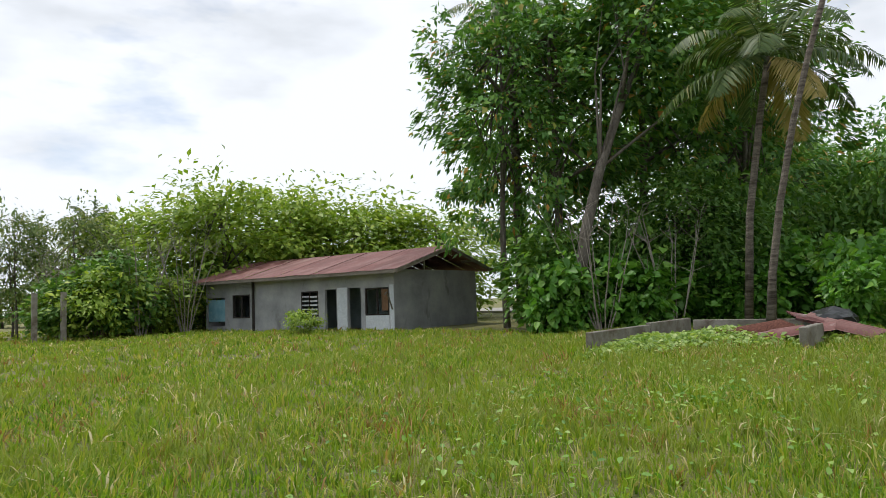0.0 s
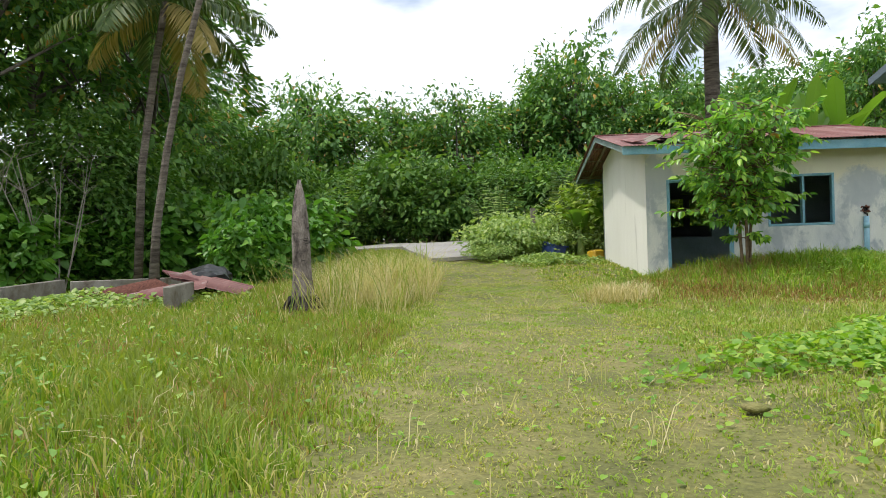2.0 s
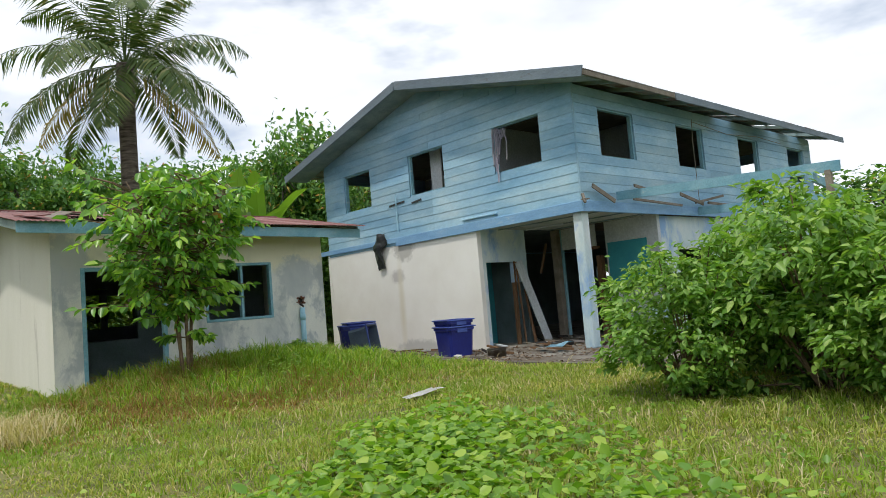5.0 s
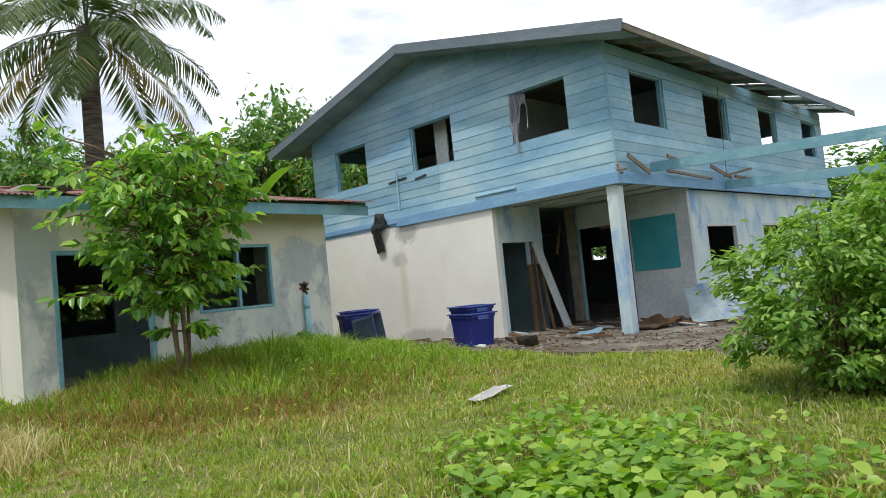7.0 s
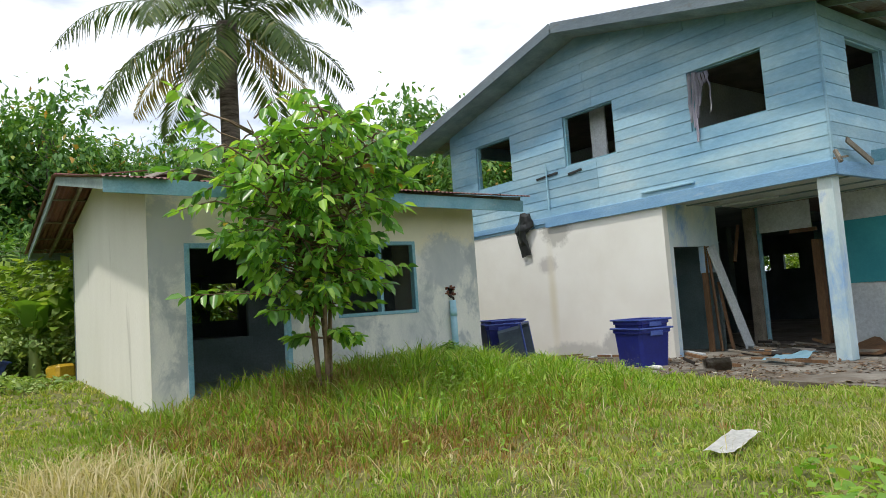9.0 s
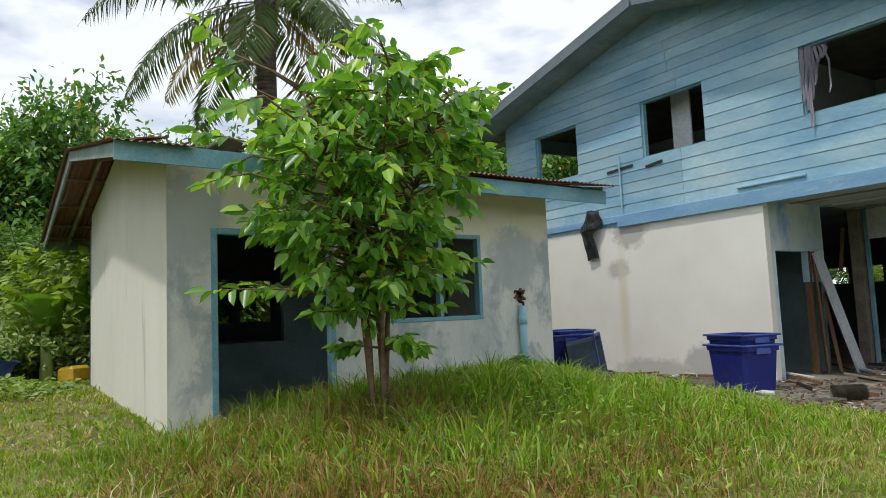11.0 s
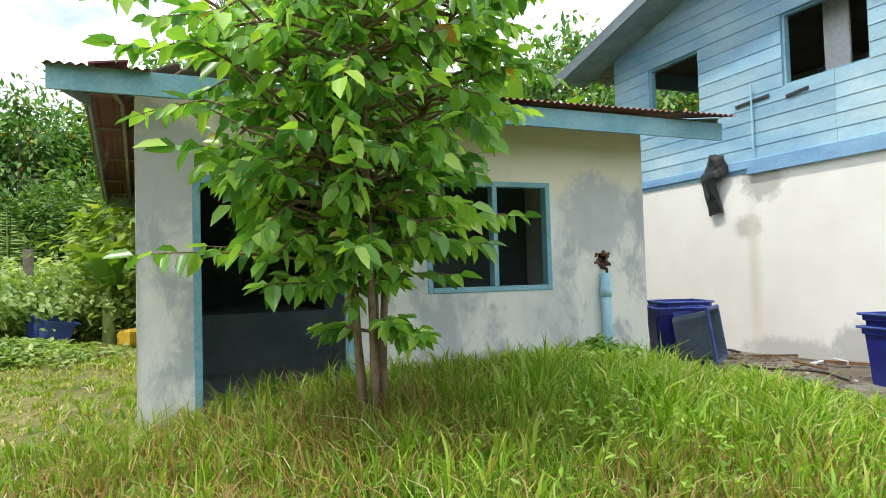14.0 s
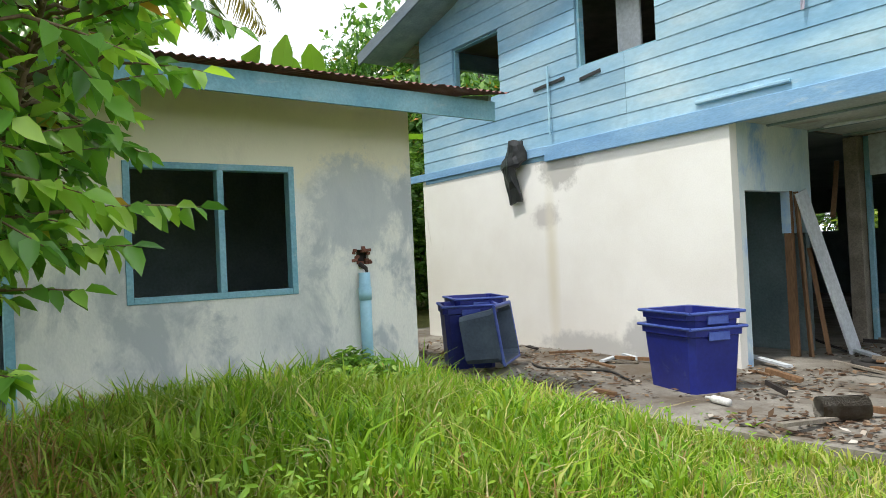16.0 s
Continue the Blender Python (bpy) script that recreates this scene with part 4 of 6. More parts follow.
# ---------------------------------------------------------------- blue bins
def bin_tub(w, d, h, taper, body="bin_blue"):
    """An open tub: outer and inner skin, rolled rim, moulded foot."""
    bm = bmesh.new()
    rings = []
    for z, k in ((0, 1 - taper), (0.03, 1 - taper * 0.97), (h * 0.86, 1 - taper * 0.12), (h * 0.87, 1.05), (h, 1.06)):
        rings.append([bm.verts.new((sx * w / 2 * k, sy * d / 2 * k, z)) for sx, sy in ((-1, -0.82), (-0.86, -1), (0.86, -1), (1, -0.82), (1, 0.82), (0.86, 1), (-0.86, 1), (-1, 0.82))])
    for z, k in ((h, 0.98), (h * 0.85, 0.95), (0.03, 0.93 - taper)):
        rings.append([bm.verts.new((sx * w / 2 * k, sy * d / 2 * k, z)) for sx, sy in ((-1, -0.82), (-0.86, -1), (0.86, -1), (1, -0.82), (1, 0.82), (0.86, 1), (-0.86, 1), (-1, 0.82))])
    for a, b in zip(rings, rings[1:]):
        for i in range(8):
            bm.faces.new((a[i], a[(i + 1) % 8], b[(i + 1) % 8], b[i]))
    bm.faces.new(rings[0][::-1])
    bm.faces.new(rings[-1])
    return bm


def rim_bar(w, d, z, r):
    bm = bmesh.new()
    p = [(-w / 2, -d / 2, z), (w / 2, -d / 2, z), (w / 2, d / 2, z), (-w / 2, d / 2, z)]
    for i in range(4):
        tube(bm, [p[i], p[(i + 1) % 4]], [r, r], 8)
    return bm


def blue_bin(at, w, d, h, label, lid=False, taper=0.13):
    b = thing("plastic_tub", label, "tub", "blue plastic tubs", at)
    part("body", bin_tub(w, d, h, taper), "bin_blue", b)
    part("rim", rim_bar(w * 1.07, d * 1.07, h * 0.985, 0.016), "rim", b, "faded blue rim")
    for s in (-1, 1):
        part("handle", boxm(s * w * 0.53 - 0.012, s * w * 0.53 + 0.012, -0.12, 0.12, h * 0.80, h * 0.93, bevel=0.006), "rim", b, "moulded grip")
    return b


# two tubs nested, standing upright; the others stand behind and lie on their side
blue_bin(pose(13.76, -10.55, SLAB, 0, 0, -18), 0.86, 0.62, 0.66, "blue plastic tub standing on the concrete apron")
blue_bin(pose(13.76, -10.55, SLAB + 0.19, 0, 0, -18), 0.84, 0.60, 0.62, "blue plastic tub nested in another tub")
blue_bin(pose(16.93, -10.0, SLAB + 0.0, 0, 0, -30), 0.92, 0.70, 0.84, "blue plastic tub standing by the white wall")
blue_bin(pose(17.35, -10.45, SLAB + 0.0, 0, 0, -25), 0.92, 0.70, 0.90, "blue plastic tub standing by the white wall")
tip = thing("plastic_tub", "blue plastic tub tipped on its side with dusty inside", "tub", "blue plastic tubs", pose(16.5, -9.72, SLAB + 0.42, 82, 0, -52))
part("body", bin_tub(0.86, 0.66, 0.5, 0.10), "bin_dust", tip)
part("rim", rim_bar(0.90, 0.72, 0.49, 0.02), "rim", tip, "faded blue rim")
tub = thing("plastic_tub", "small blue tub half sunk in weeds", "tub", "blue plastic tubs", pose(22.2, -1.2, gz(22.2, -1.2) + 0.08, 8, -10, 30))
part("body", bin_tub(0.75, 0.52, 0.42, 0.12), "rim", tub)
part("rim", rim_bar(0.80, 0.56, 0.41, 0.016), "rim", tub)

# ---------------------------------------------------------------- litter round the porch
LIT = random.Random(21)
bm = bmesh.new()
beam(bm, (13.90, -13.12, 1.72), (13.62, -13.72, SLAB + 0.02), 0.27, 0.03, up=(1, 0.1, 0.2))
lone("leaning_panel", bm, "pale_paint", "long pale panel leaning against the door wall", "panel")
for a, b, w in (((13.93, -13.06, 1.72), (13.88, -13.14, SLAB), 0.06), ((13.95, -13.35, 1.0), (13.8, -13.42, SLAB), 0.09), ((14.15, -14.6, 2.2), (14.0, -14.1, 1.4), 0.06)):
    bm = bmesh.new()
    beam(bm, a, b, w, w * 0.6)
    lone("timber_post", bm, "wood", "bare brown timber standing in the wrecked porch", "timber", "loose timber in the porch")
for i in range(110):
    if i < 34:
        x, yy = LIT.uniform(10.6, 14.2), LIT.uniform(-14.5, -9.6)
    elif i < 46:
        x, yy = LIT.uniform(14.6, 18.6), LIT.uniform(-11.6, -10.8)
    else:
        x, yy = LIT.uniform(8.6, 11.4), LIT.uniform(-16.2, -12.6)
    L, w = LIT.uniform(0.2, 0.8), LIT.uniform(0.02, 0.09)
    a = LIT.uniform(-0.6, 0.6) if LIT.random() < 0.7 else LIT.uniform(0, 3.1)
    bm = bmesh.new()
    h = LIT.uniform(0.015, 0.05)
    z = SLAB + h / 2 + 0.003 + LIT.uniform(0, 0.05)
    beam(bm, (x - math.cos(a) * L / 2, yy - math.sin(a) * L / 2, z), (x + math.cos(a) * L / 2, yy + math.sin(a) * L / 2, z + LIT.uniform(-0.01, 0.08)), w, h)
    mt = LIT.choice(["wood", "grey_wood", "grey_wood", "wood", "grey_wood", "wood", "char", "pale_paint", "zinc", "char"])
    lone("board_scrap", bm, mt, {"pale_paint": "pale painted scrap of board", "zinc": "bent scrap of metal strip", "char": "dark rotten scrap of wood"}.get(mt, "broken scrap of weathered timber") + " on the concrete apron", "scrap", "scraps on the apron")


def sheet_thing(name, corners, sag, material, label, category, seed, t=0.012):
    """A warped board or sheet of soft edges."""
    r = random.Random(seed)
    bm = bmesh.new()
    a, b, c, d = [Vector(p) for p in corners]
    n = 7
    g = [[bm.verts.new(a.lerp(b, i / n).lerp(d.lerp(c, i / n), j / n) + Vector((r.uniform(-0.008, 0.008), r.uniform(-0.008, 0.008), sag * math.sin(i * 1.3 + seed) * math.sin(j * 1.1) + r.uniform(-0.004, 0.004)))) for j in range(n + 1)] for i in range(n + 1)]
    for i in range(n):
        for j in range(n):
            bm.faces.new((g[i][j], g[i + 1][j], g[i + 1][j + 1], g[i][j + 1]))
    bmesh.ops.solidify(bm, geom=list(bm.faces), thickness=t)
    return lone(name, bm, material, label, category)


S0 = SLAB + 0.02
sheet_thing("blue_sheet", ((12.0, -11.3, S0 + 0.03), (11.2, -11.1, S0 + 0.10), (11.3, -11.75, S0 + 0.16), (12.1, -11.9, S0 + 0.04)), 0.03, "pvc", "sky blue sheet lying by the porch post", "sheet", 2)
sheet_thing("plywood_panel", ((10.3, -13.2, S0 + 0.03), (9.6, -14.0, S0 + 0.05), (10.15, -14.7, S0 + 0.72), (10.75, -13.9, S0 + 0.74)), 0.05, "pale_blue_wall", "warped pale panel with blue stains on a rubbish heap", "panel", 4)
sheet_thing("plywood_panel", ((9.7, -13.9, S0 + 0.02), (9.3, -14.5, S0 + 0.02), (9.6, -14.9, S0 + 0.55), (10.2, -14.6, S0 + 0.66)), 0.04, "pale_blue_wall", "warped pale panel with blue stains on a rubbish heap", "panel", 5)
sheet_thing("plywood_panel", ((11.4, -12.6, S0), (10.7, -12.5, S0 + 0.02), (10.6, -13.3, S0 + 0.12), (11.3, -13.5, S0 + 0.2)), 0.05, "wood", "brown plywood scrap on a rubbish heap", "panel", 6)
sheet_thing("board_sheet", ((8.93, -5.08, -0.32), (9.11, -5.78, -0.29), (8.87, -5.80, -0.28), (8.68, -5.09, -0.31)), 0.006, "paper", "white board lying on the grass", "board", 8)
for x, yy, s in ((12.85, -12.75, 0.30), (12.35, -12.6, 0.26)):
    bm = bmesh.new()
    tube(bm, [(x + s * math.cos(a), yy + s * math.sin(a), SLAB + 0.05) for a in np.linspace(0, 2 * math.pi, 18)], [0.045] * 18, 8, cap=False)
    bmesh.ops.remove_doubles(bm, verts=bm.verts, dist=0.002)
    lone("tyre", bm, "tyre", "old black bicycle tyre lying on the apron", "tyre", "tyres", smooth=True)
bm = bmesh.new()
ring = tube(bm, [(12.15, -9.95, SLAB + 0.10), (11.92, -10.25, SLAB + 0.10)], [0.10, 0.10], 14, cap=False)
bmesh.ops.solidify(bm, geom=list(bm.faces), thickness=0.012)
lone("pipe_offcut", bm, "concrete", "short grey pipe lying on the apron", "pipe", smooth=True)
bm = bmesh.new()
tube(bm, [(12.95, -9.95, SLAB + 0.04), (13.14, -10.0, SLAB + 0.04), (13.19, -10.01, SLAB + 0.04), (13.24, -10.02, SLAB + 0.04)], [0.036, 0.036, 0.015, 0.015], 10)
lone("plastic_bottle", bm, "paper", "empty clear plastic bottle on the apron", "bottle", smooth=True)
bm = bmesh.new()
hose = [(16.2 - 0.12 * i, -10.5 + 0.16 * math.sin(i * 0.5), SLAB + 0.02) for i in range(16)]
tube(bm, hose, [0.014] * 16, 6)
lone("hose", bm, "tyre", "dark hose lying on the apron", "hose", smooth=True)

# ---------------------------------------------------------------- grey outbuilding far left
gh = thing("outbuilding", "long derelict grey cement outbuilding with rusty red roof", "outbuilding", at=pose(16.43, 25.40, -0.45, 0, 0, 12.0))
GL, GW, GH = 13.2, 6.6, 2.75
holes = [(a * 1.19, b * 1.19, c, d) for a, b, c, d in ((3.90, 4.87, 0.75, 1.95), (2.91, 3.53, 0.0, 2.0), (1.64, 2.30, 0.0, 2.02), (0.25, 1.42, 0.75, 1.98), (8.05, 9.2, 0.8, 1.9), (9.73, 10.95, 0.35, 1.85))]
wall("wall", "x", 0.0, 0.14, 0.0, GL, 0.0, GH, holes, "grey_render", gh)
wall("wall", "x", GW, -0.14, 0.0, GL, 0.0, GH, [], "grey_render", gh)
wall("wall", "y", GL, -0.14, 0.142, GW - 0.142, 0.0, GH, [], "grey_render", gh)
wall("partition", "x", 2.5, 0.1, 0.15, GL - 0.15, 0.0, GH, [], "dark_room", gh)
bm = bmesh.new()
pts = [(0.142, 0.0), (GW - 0.142, 0.0), (GW - 0.142, GH), (0.142, GH)]
box(bm, 0.142, GW - 0.142, 0.0, 0.14, 0.0, GH)
part("wall", bm, "grey_render", gh)


def gh_z(x):
    return 3.85 - abs(x - 3.35) * 0.285


rg = random.Random(12)
y = -0.75
while y < GL + 0.5:
    y1 = min(y + 0.85, GL + 0.6)
    for ex in (-0.72, GW + 0.8):
        bm = bmesh.new()
        corrugated(bm, ex + (rg.uniform(-0.05, 0.05)), 3.35, y + 0.01, y1 - 0.01, lambda x, yy, e=rg.uniform(0, 0.012): gh_z(x) + 0.02 + e, 0.15, 0.015)
        part("roof_sheet", bm, "rust_roof", gh)
    y = y1
for ex in (-0.72, GW + 0.8):
    bm = bmesh.new()
    beam(bm, (ex, -0.74, gh_z(ex) - 0.07), (3.35, -0.74, 3.78), 0.04, 0.16)
    part("barge_board", bm, "grey_wood", gh, "bare weathered barge board")
bm = bmesh.new()
beam(bm, (-0.70, -0.7, gh_z(-0.7) - 0.07), (-0.70, GL + 0.5, gh_z(-0.7) - 0.07), 0.03, 0.14)
part("eaves_board", bm, "grey_wood", gh)
for ex in (1.2, 5.4):
    part("purlin", boxm(ex - 0.04, ex + 0.04, -0.7, 0.0, gh_z(ex) - 0.12, gh_z(ex) - 0.02), "grey_wood", gh)
part("king_post", boxm(2.2, 2.28, -0.02, 0.02, GH, 3.4), "grey_wood", gh)
part("painted_panel", boxm(-0.012, -0.002, 2.35 * 1.19, 2.86 * 1.19, 0.0, 2.05), "pale_paint", gh, "pale painted strip between doors")
part("painted_panel", boxm(-0.012, -0.002, 0.02, 0.25 * 1.19 - 0.05, 0.0, 2.08), "pale_paint", gh, "pale painted corner strip")
part("painted_panel", boxm(-0.012, -0.002, 0.30, 1.40 * 1.19, 0.1, 0.74), "pale_paint", gh, "pale painted panel under a window")
for a, b in ((3.90, 4.87), (0.25, 1.42), (8.05, 9.2)):
    casing("window", "x", -0.01, a * 1.19, b * 1.19, 0.75, 1.96, 0.06, 0.10, "char", gh, mullions=((a + b) / 2 * 1.19,))
for k in range(5):
    part("louvre", boxm(0.0, 0.05, 3.95 * 1.19, 4.36 * 1.19, 0.85 + k * 0.2, 0.93 + k * 0.2), "pale_paint", gh)
    part("louvre", boxm(0.0, 0.05, 4.42 * 1.19, 4.82 * 1.19, 0.88 + k * 0.2, 0.93 + k * 0.2), "pale_paint", gh)
part("torn_screen", boxm(0.02, 0.03, 0.32, 0.62 * 1.19, 0.95, 1.9), "wood", gh, "brown torn screen in a window")
bm = bmesh.new()
beam(bm, (-0.02, 0.4, 1.75), (-0.75, -0.1, 1.65), 0.05, 0.05)
beam(bm, (-0.02, 0.1, 1.0), (-0.5, -0.05, 1.65), 0.05, 0.05)
part("bracket", bm, "grey_wood", gh)
part("roller_panel", boxm(0.02, 0.05, 9.75 * 1.19, 10.93 * 1.19, 0.6, 1.75), "trim", gh, "blue shutter panel")
part("down_pipe", boxm(-0.10, -0.02, 7.72 * 1.19, 7.82 * 1.19, 0.0, GH), "char", gh, "dark post")

# ---------------------------------------------------------------- old foundation
fd = thing("foundation", "low broken concrete foundation walls full of creepers", "foundation", at=pose(9.15, 10.08, -0.35, 0, 0, 9.5))
for a, b, c, d, h in ((0.0, 3.1, -0.15, 0.0, 0.46), (3.2, 6.0, -0.15, 0.0, 0.50), (6.6, 6.75, -3.9, 0.0, 0.42), (0.95, 2.5, -3.95, -3.8, 0.50)):
    part("foundation_wall", boxm(a, b, c, d, 0.0, h, bevel=0.015), "concrete", fd)
part("foundation_slab", boxm(2.2, 6.5, -3.7, -0.2, 0.0, 0.10), "concrete", fd)
for i, (x, yy, a) in enumerate(((11.9, 7.6, 0.2), (12.4, 7.25, -0.1), (12.2, 8.0, 0.5), (13.2, 6.6, -0.5), (13.5, 6.9, 0.4))):
    bm = bmesh.new()
    corrugated(bm, -0.8, 0.8, -0.3, 0.3, lambda x, yy: 0.02 * math.sin(x * 3), 0.09, 0.022)
    ob = lone("roofing_sheet", bm, "rust_roof" if i != 2 else "brick", "rusty corrugated sheet dumped on the foundation", "roofing sheet", "rusty sheets")
    ob.matrix_world = pose(x, yy, -0.08 + 0.05 * i, 10, -7 if i < 3 else 14, math.degrees(a) - 70)
bm = bmesh.new()
bmesh.ops.create_icosphere(bm, subdivisions=3, radius=0.5)
for v in bm.verts:
    v.co *= 1 + 0.25 * noise.noise(v.co * 4)
    v.co.z *= 0.6
ob = lone("rubbish_sack", bm, "black", "dark plastic rubbish heap on the foundation", "rubbish sack")
ob.matrix_world = pose(13.9, 7.0, 0.12)

# ---------------------------------------------------------------- stump, posts, small yard things
st = thing("palm_stump", "tall rotting palm stump with a charred foot", "stump", at=pose(10.4, 3.98, gz(10.4, 3.98)))
bm = bmesh.new()
prof = [(0.0, 0.25), (0.12, 0.23), (0.35, 0.20), (0.6, 0.17), (0.9, 0.165), (1.2, 0.16), (1.5, 0.14), (1.7, 0.12), (1.85, 0.09), (1.98, 0.06), (2.08, 0.03)]
rings = []
for z, r in prof:
    rings.append([bm.verts.new((r * math.cos(a) * (1 + 0.12 * math.sin(3 * a + z * 2)) + 0.02 * math.sin(z * 3) + 0.02 * z, r * math.sin(a) * (1 + 0.1 * math.cos(2 * a - z)), z + (0.10 * math.sin(a * 2) if z > 1.6 else 0))) for a in (2 * math.pi * k / 20 for k in range(20))])
for a, b in zip(rings, rings[1:]):
    for k in range(20):
        bm.faces.new((a[k], a[(k + 1) % 20], b[(k + 1) % 20], b[k]))
bm.faces.new(rings[-1])
part("trunk", bm, "stump", st, smooth=True)
bm = bmesh.new()
for k in range(14):
    a = k * 0.45
    tube(bm, [(0.20 * math.cos(a), 0.20 * math.sin(a), 0.25), (0.30 * math.cos(a), 0.30 * math.sin(a), 0.08), (0.36 * math.cos(a), 0.36 * math.sin(a), -0.05)], [0.03, 0.035, 0.03], 5)
part("root_collar", bm, "char", st, "charred root collar")

pc = bmesh.new()
beam(pc, (23.75, -0.72, gz(23.75, -0.72)), (23.75, -0.72, 1.75), 0.16, 0.16, up=(0, 1, 0))
lone("fence_post", pc, "grey_wood", "grey weathered fence post among shrubs", "post", "fence posts")
for x, yy in ((4.9, 36.0), (5.9, 35.4)):
    pc = bmesh.new()
    beam(pc, (x, yy, gz(x, yy)), (x, yy, gz(x, yy) + 2.2), 0.2, 0.2, up=(0, 1, 0))
    lone("fence_post", pc, "concrete", "pale concrete post in the meadow", "post", "fence posts")
bm = bmesh.new()
box(bm, -0.25, 0.25, -0.2, 0.2, 0, 0.3, bevel=0.06)
ob = lone("plastic_crate", bm, "yellow", "yellow plastic crate among weeds", "crate")
ob.matrix_world = pose(21.75, -2.55, gz(21.75, -2.55), 0, 5, 20)
bm = bmesh.new()
bmesh.ops.create_icosphere(bm, subdivisions=3, radius=0.09)
for v in bm.verts:
    v.co *= 1 + 0.3 * noise.noise(v.co * 9)
    v.co.z *= 0.35
ob = lone("clod", bm, "soil", "dark clod of earth on the trodden grass", "clod")
ob.matrix_world = pose(3.6, -0.75, gz(3.6, -0.75) + 0.05)


# ---------------------------------------------------------------- trees
def crown_leaves(n, centre, radii, clumps, leaf, wide, simple=True, clump_r=0.22, hollow=0.55, droop=0.2):
    """Leaves in clumps spread through an uneven ellipsoid; more of them near its skin."""
    d = rnd_dirs(clumps, 0.25)
    r = hollow + (1 - hollow) * RNG.random(clumps) ** 0.6
    r *= 1 + 0.22 * np.sin(d[:, 0] * 5 + d[:, 2] * 4) * np.cos(d[:, 1] * 6)
    C = np.array(centre) + d * r[:, None] * np.array(radii)
    k = RNG.integers(0, clumps, n)
    size = (0.6 + 0.8 * RNG.random(clumps))[k, None]
    off = RNG.normal(size=(n, 3)) * clump_r * np.mean(radii) * size * np.array([1, 1, 0.6])
    P = C[k] + off
    out = unit(P - np.array(centre) + RNG.normal(size=(n, 3)) * 0.8)
    A = unit(out * np.array([1, 1, 0.25]) + rnd_dirs(n) * 0.6 + np.array([0, 0, -0.25]))
    N = unit(np.array([0, 0, 1.0]) + rnd_dirs(n) * 0.65 + out * 0.3)
    L = leaf * (0.6 + 0.8 * RNG.random(n))
    return leaf_arrays(P, A, N, L, L * wide, droop, simple), C


def limb_mesh(trunk, radii, targets, r0, sides=6, start=0.45):
    bm = bmesh.new()
    tube(bm, trunk, radii, 10)
    tp = [Vector(p) for p in trunk]
    for c in targets:
        c = Vector(c)
        i = min(len(tp) - 1, max(1, int(len(tp) * start + RNG.random() * len(tp) * (1 - start))))
        a = tp[i]
        mid = a.lerp(c, 0.5) + Vector((RNG.normal() * 0.15, RNG.normal() * 0.15, 0.1)) * (c - a).length * 0.4
        tube(bm, [a, a.lerp(mid, 0.5), mid, c], [r0, r0 * 0.75, r0 * 0.5, r0 * 0.15], sides)
    return bm


def make_tree(label, height, spread, mat, leaf=0.30, n=5200, clumps=70, trunk_r=0.18, lean=(0, 0), low=0.35, bark="bark", wide=0.5, group="woodland trees", clump_r=0.2):
    t = thing("tree", label, "tree", group)
    c = (lean[0], lean[1], height * (0.5 + low / 2))
    rad = (spread, spread, height * (1 - low) / 2)
    (V, F), C = crown_leaves(n, c, rad, clumps, leaf, wide, clump_r=clump_r)
    top = [(lean[0] * s ** 1.3 + 0.15 * math.sin(5 * s), lean[1] * s ** 1.3 + 0.12 * math.cos(4 * s), -0.3 + (height * 0.85 + 0.3) * s) for s in np.linspace(0, 1, 7)]
    part("trunk", limb_mesh(top, [trunk_r * (1 - 0.75 * s) for s in np.linspace(0, 1, 7)], [C[i] for i in range(0, clumps, 5)], trunk_r * 0.35), bark, t, smooth=True)
    cr = new("crown", np_mesh("crown", V, F, mat))
    cr.parent = t
    return t


def place(t, x, y, s=1.0, rz=0.0, sz=None, copy=True):
    m = Matrix.LocRotScale((x, y, gz(x, y)), Euler((0, 0, rz)), (s, s, sz or s))
    if copy:
        return copy_thing(t, m)
    t.matrix_basis = m
    return t


R = random.Random(4)
oak = make_tree("tall dark-leaved woodland tree with gaps in its crown", 14.0, 4.6, "leaf_dark", 0.34, 8200, 150, 0.22, low=0.24, clump_r=0.075)
wood = make_tree("broad green woodland tree", 11.0, 3.8, "leaf_mid", 0.38, 6200, 110, 0.17, low=0.06, clump_r=0.145)
lite = make_tree("yellow-green leafy tree behind the outbuilding", 8.5, 3.8, "leaf_light", 0.36, 7000, 80, 0.15, low=0.05, clump_r=0.17)
oliv = make_tree("thin olive-leaved tree at the meadow's edge", 8.5, 2.8, "leaf_olive", 0.30, 3600, 70, 0.12, low=0.2, clump_r=0.14)

# the tall stand north-east of the track: big crowns, lower trees in front
far_wood = make_tree("broad green woodland tree", 11.0, 3.8, "leaf_dark", 0.42, 5200, 95, 0.17, low=0.05, clump_r=0.13)
place(far_wood, 52.0, -14.0, 1.0, 0.4, 1.0, copy=False)
place(oak, 20.5, 19.5, 1.0, 0.0, 1.02, copy=False)
for x, y, s, sz in ((18.9, 21.0, 0.72, 0.98), (24.0, 17.5, 1.05, 1.15), (27.5, 14.5, 0.95, 1.0), (25.5, 24.0, 0.9, 0.8), (32.0, 19.0, 0.95, 0.85), (36.5, 17.5, 0.85, 0.7)):
    place(oak, x, y, s, R.uniform(0, 6.28), sz)
place(wood, 22.0, 14.5, 0.62, 0.0, 0.55, copy=False)
for x, y, s, sz in ((25.5, 12.0, 0.60, 0.55), (19.2, 17.0, 0.55, 0.50), (28.5, 10.5, 0.62, 0.58), (26.5, 19.5, 0.8, 0.8), (31.5, 9.5, 0.6, 0.55)):
    place(wood, x, y, s, R.uniform(0, 6.28), sz)
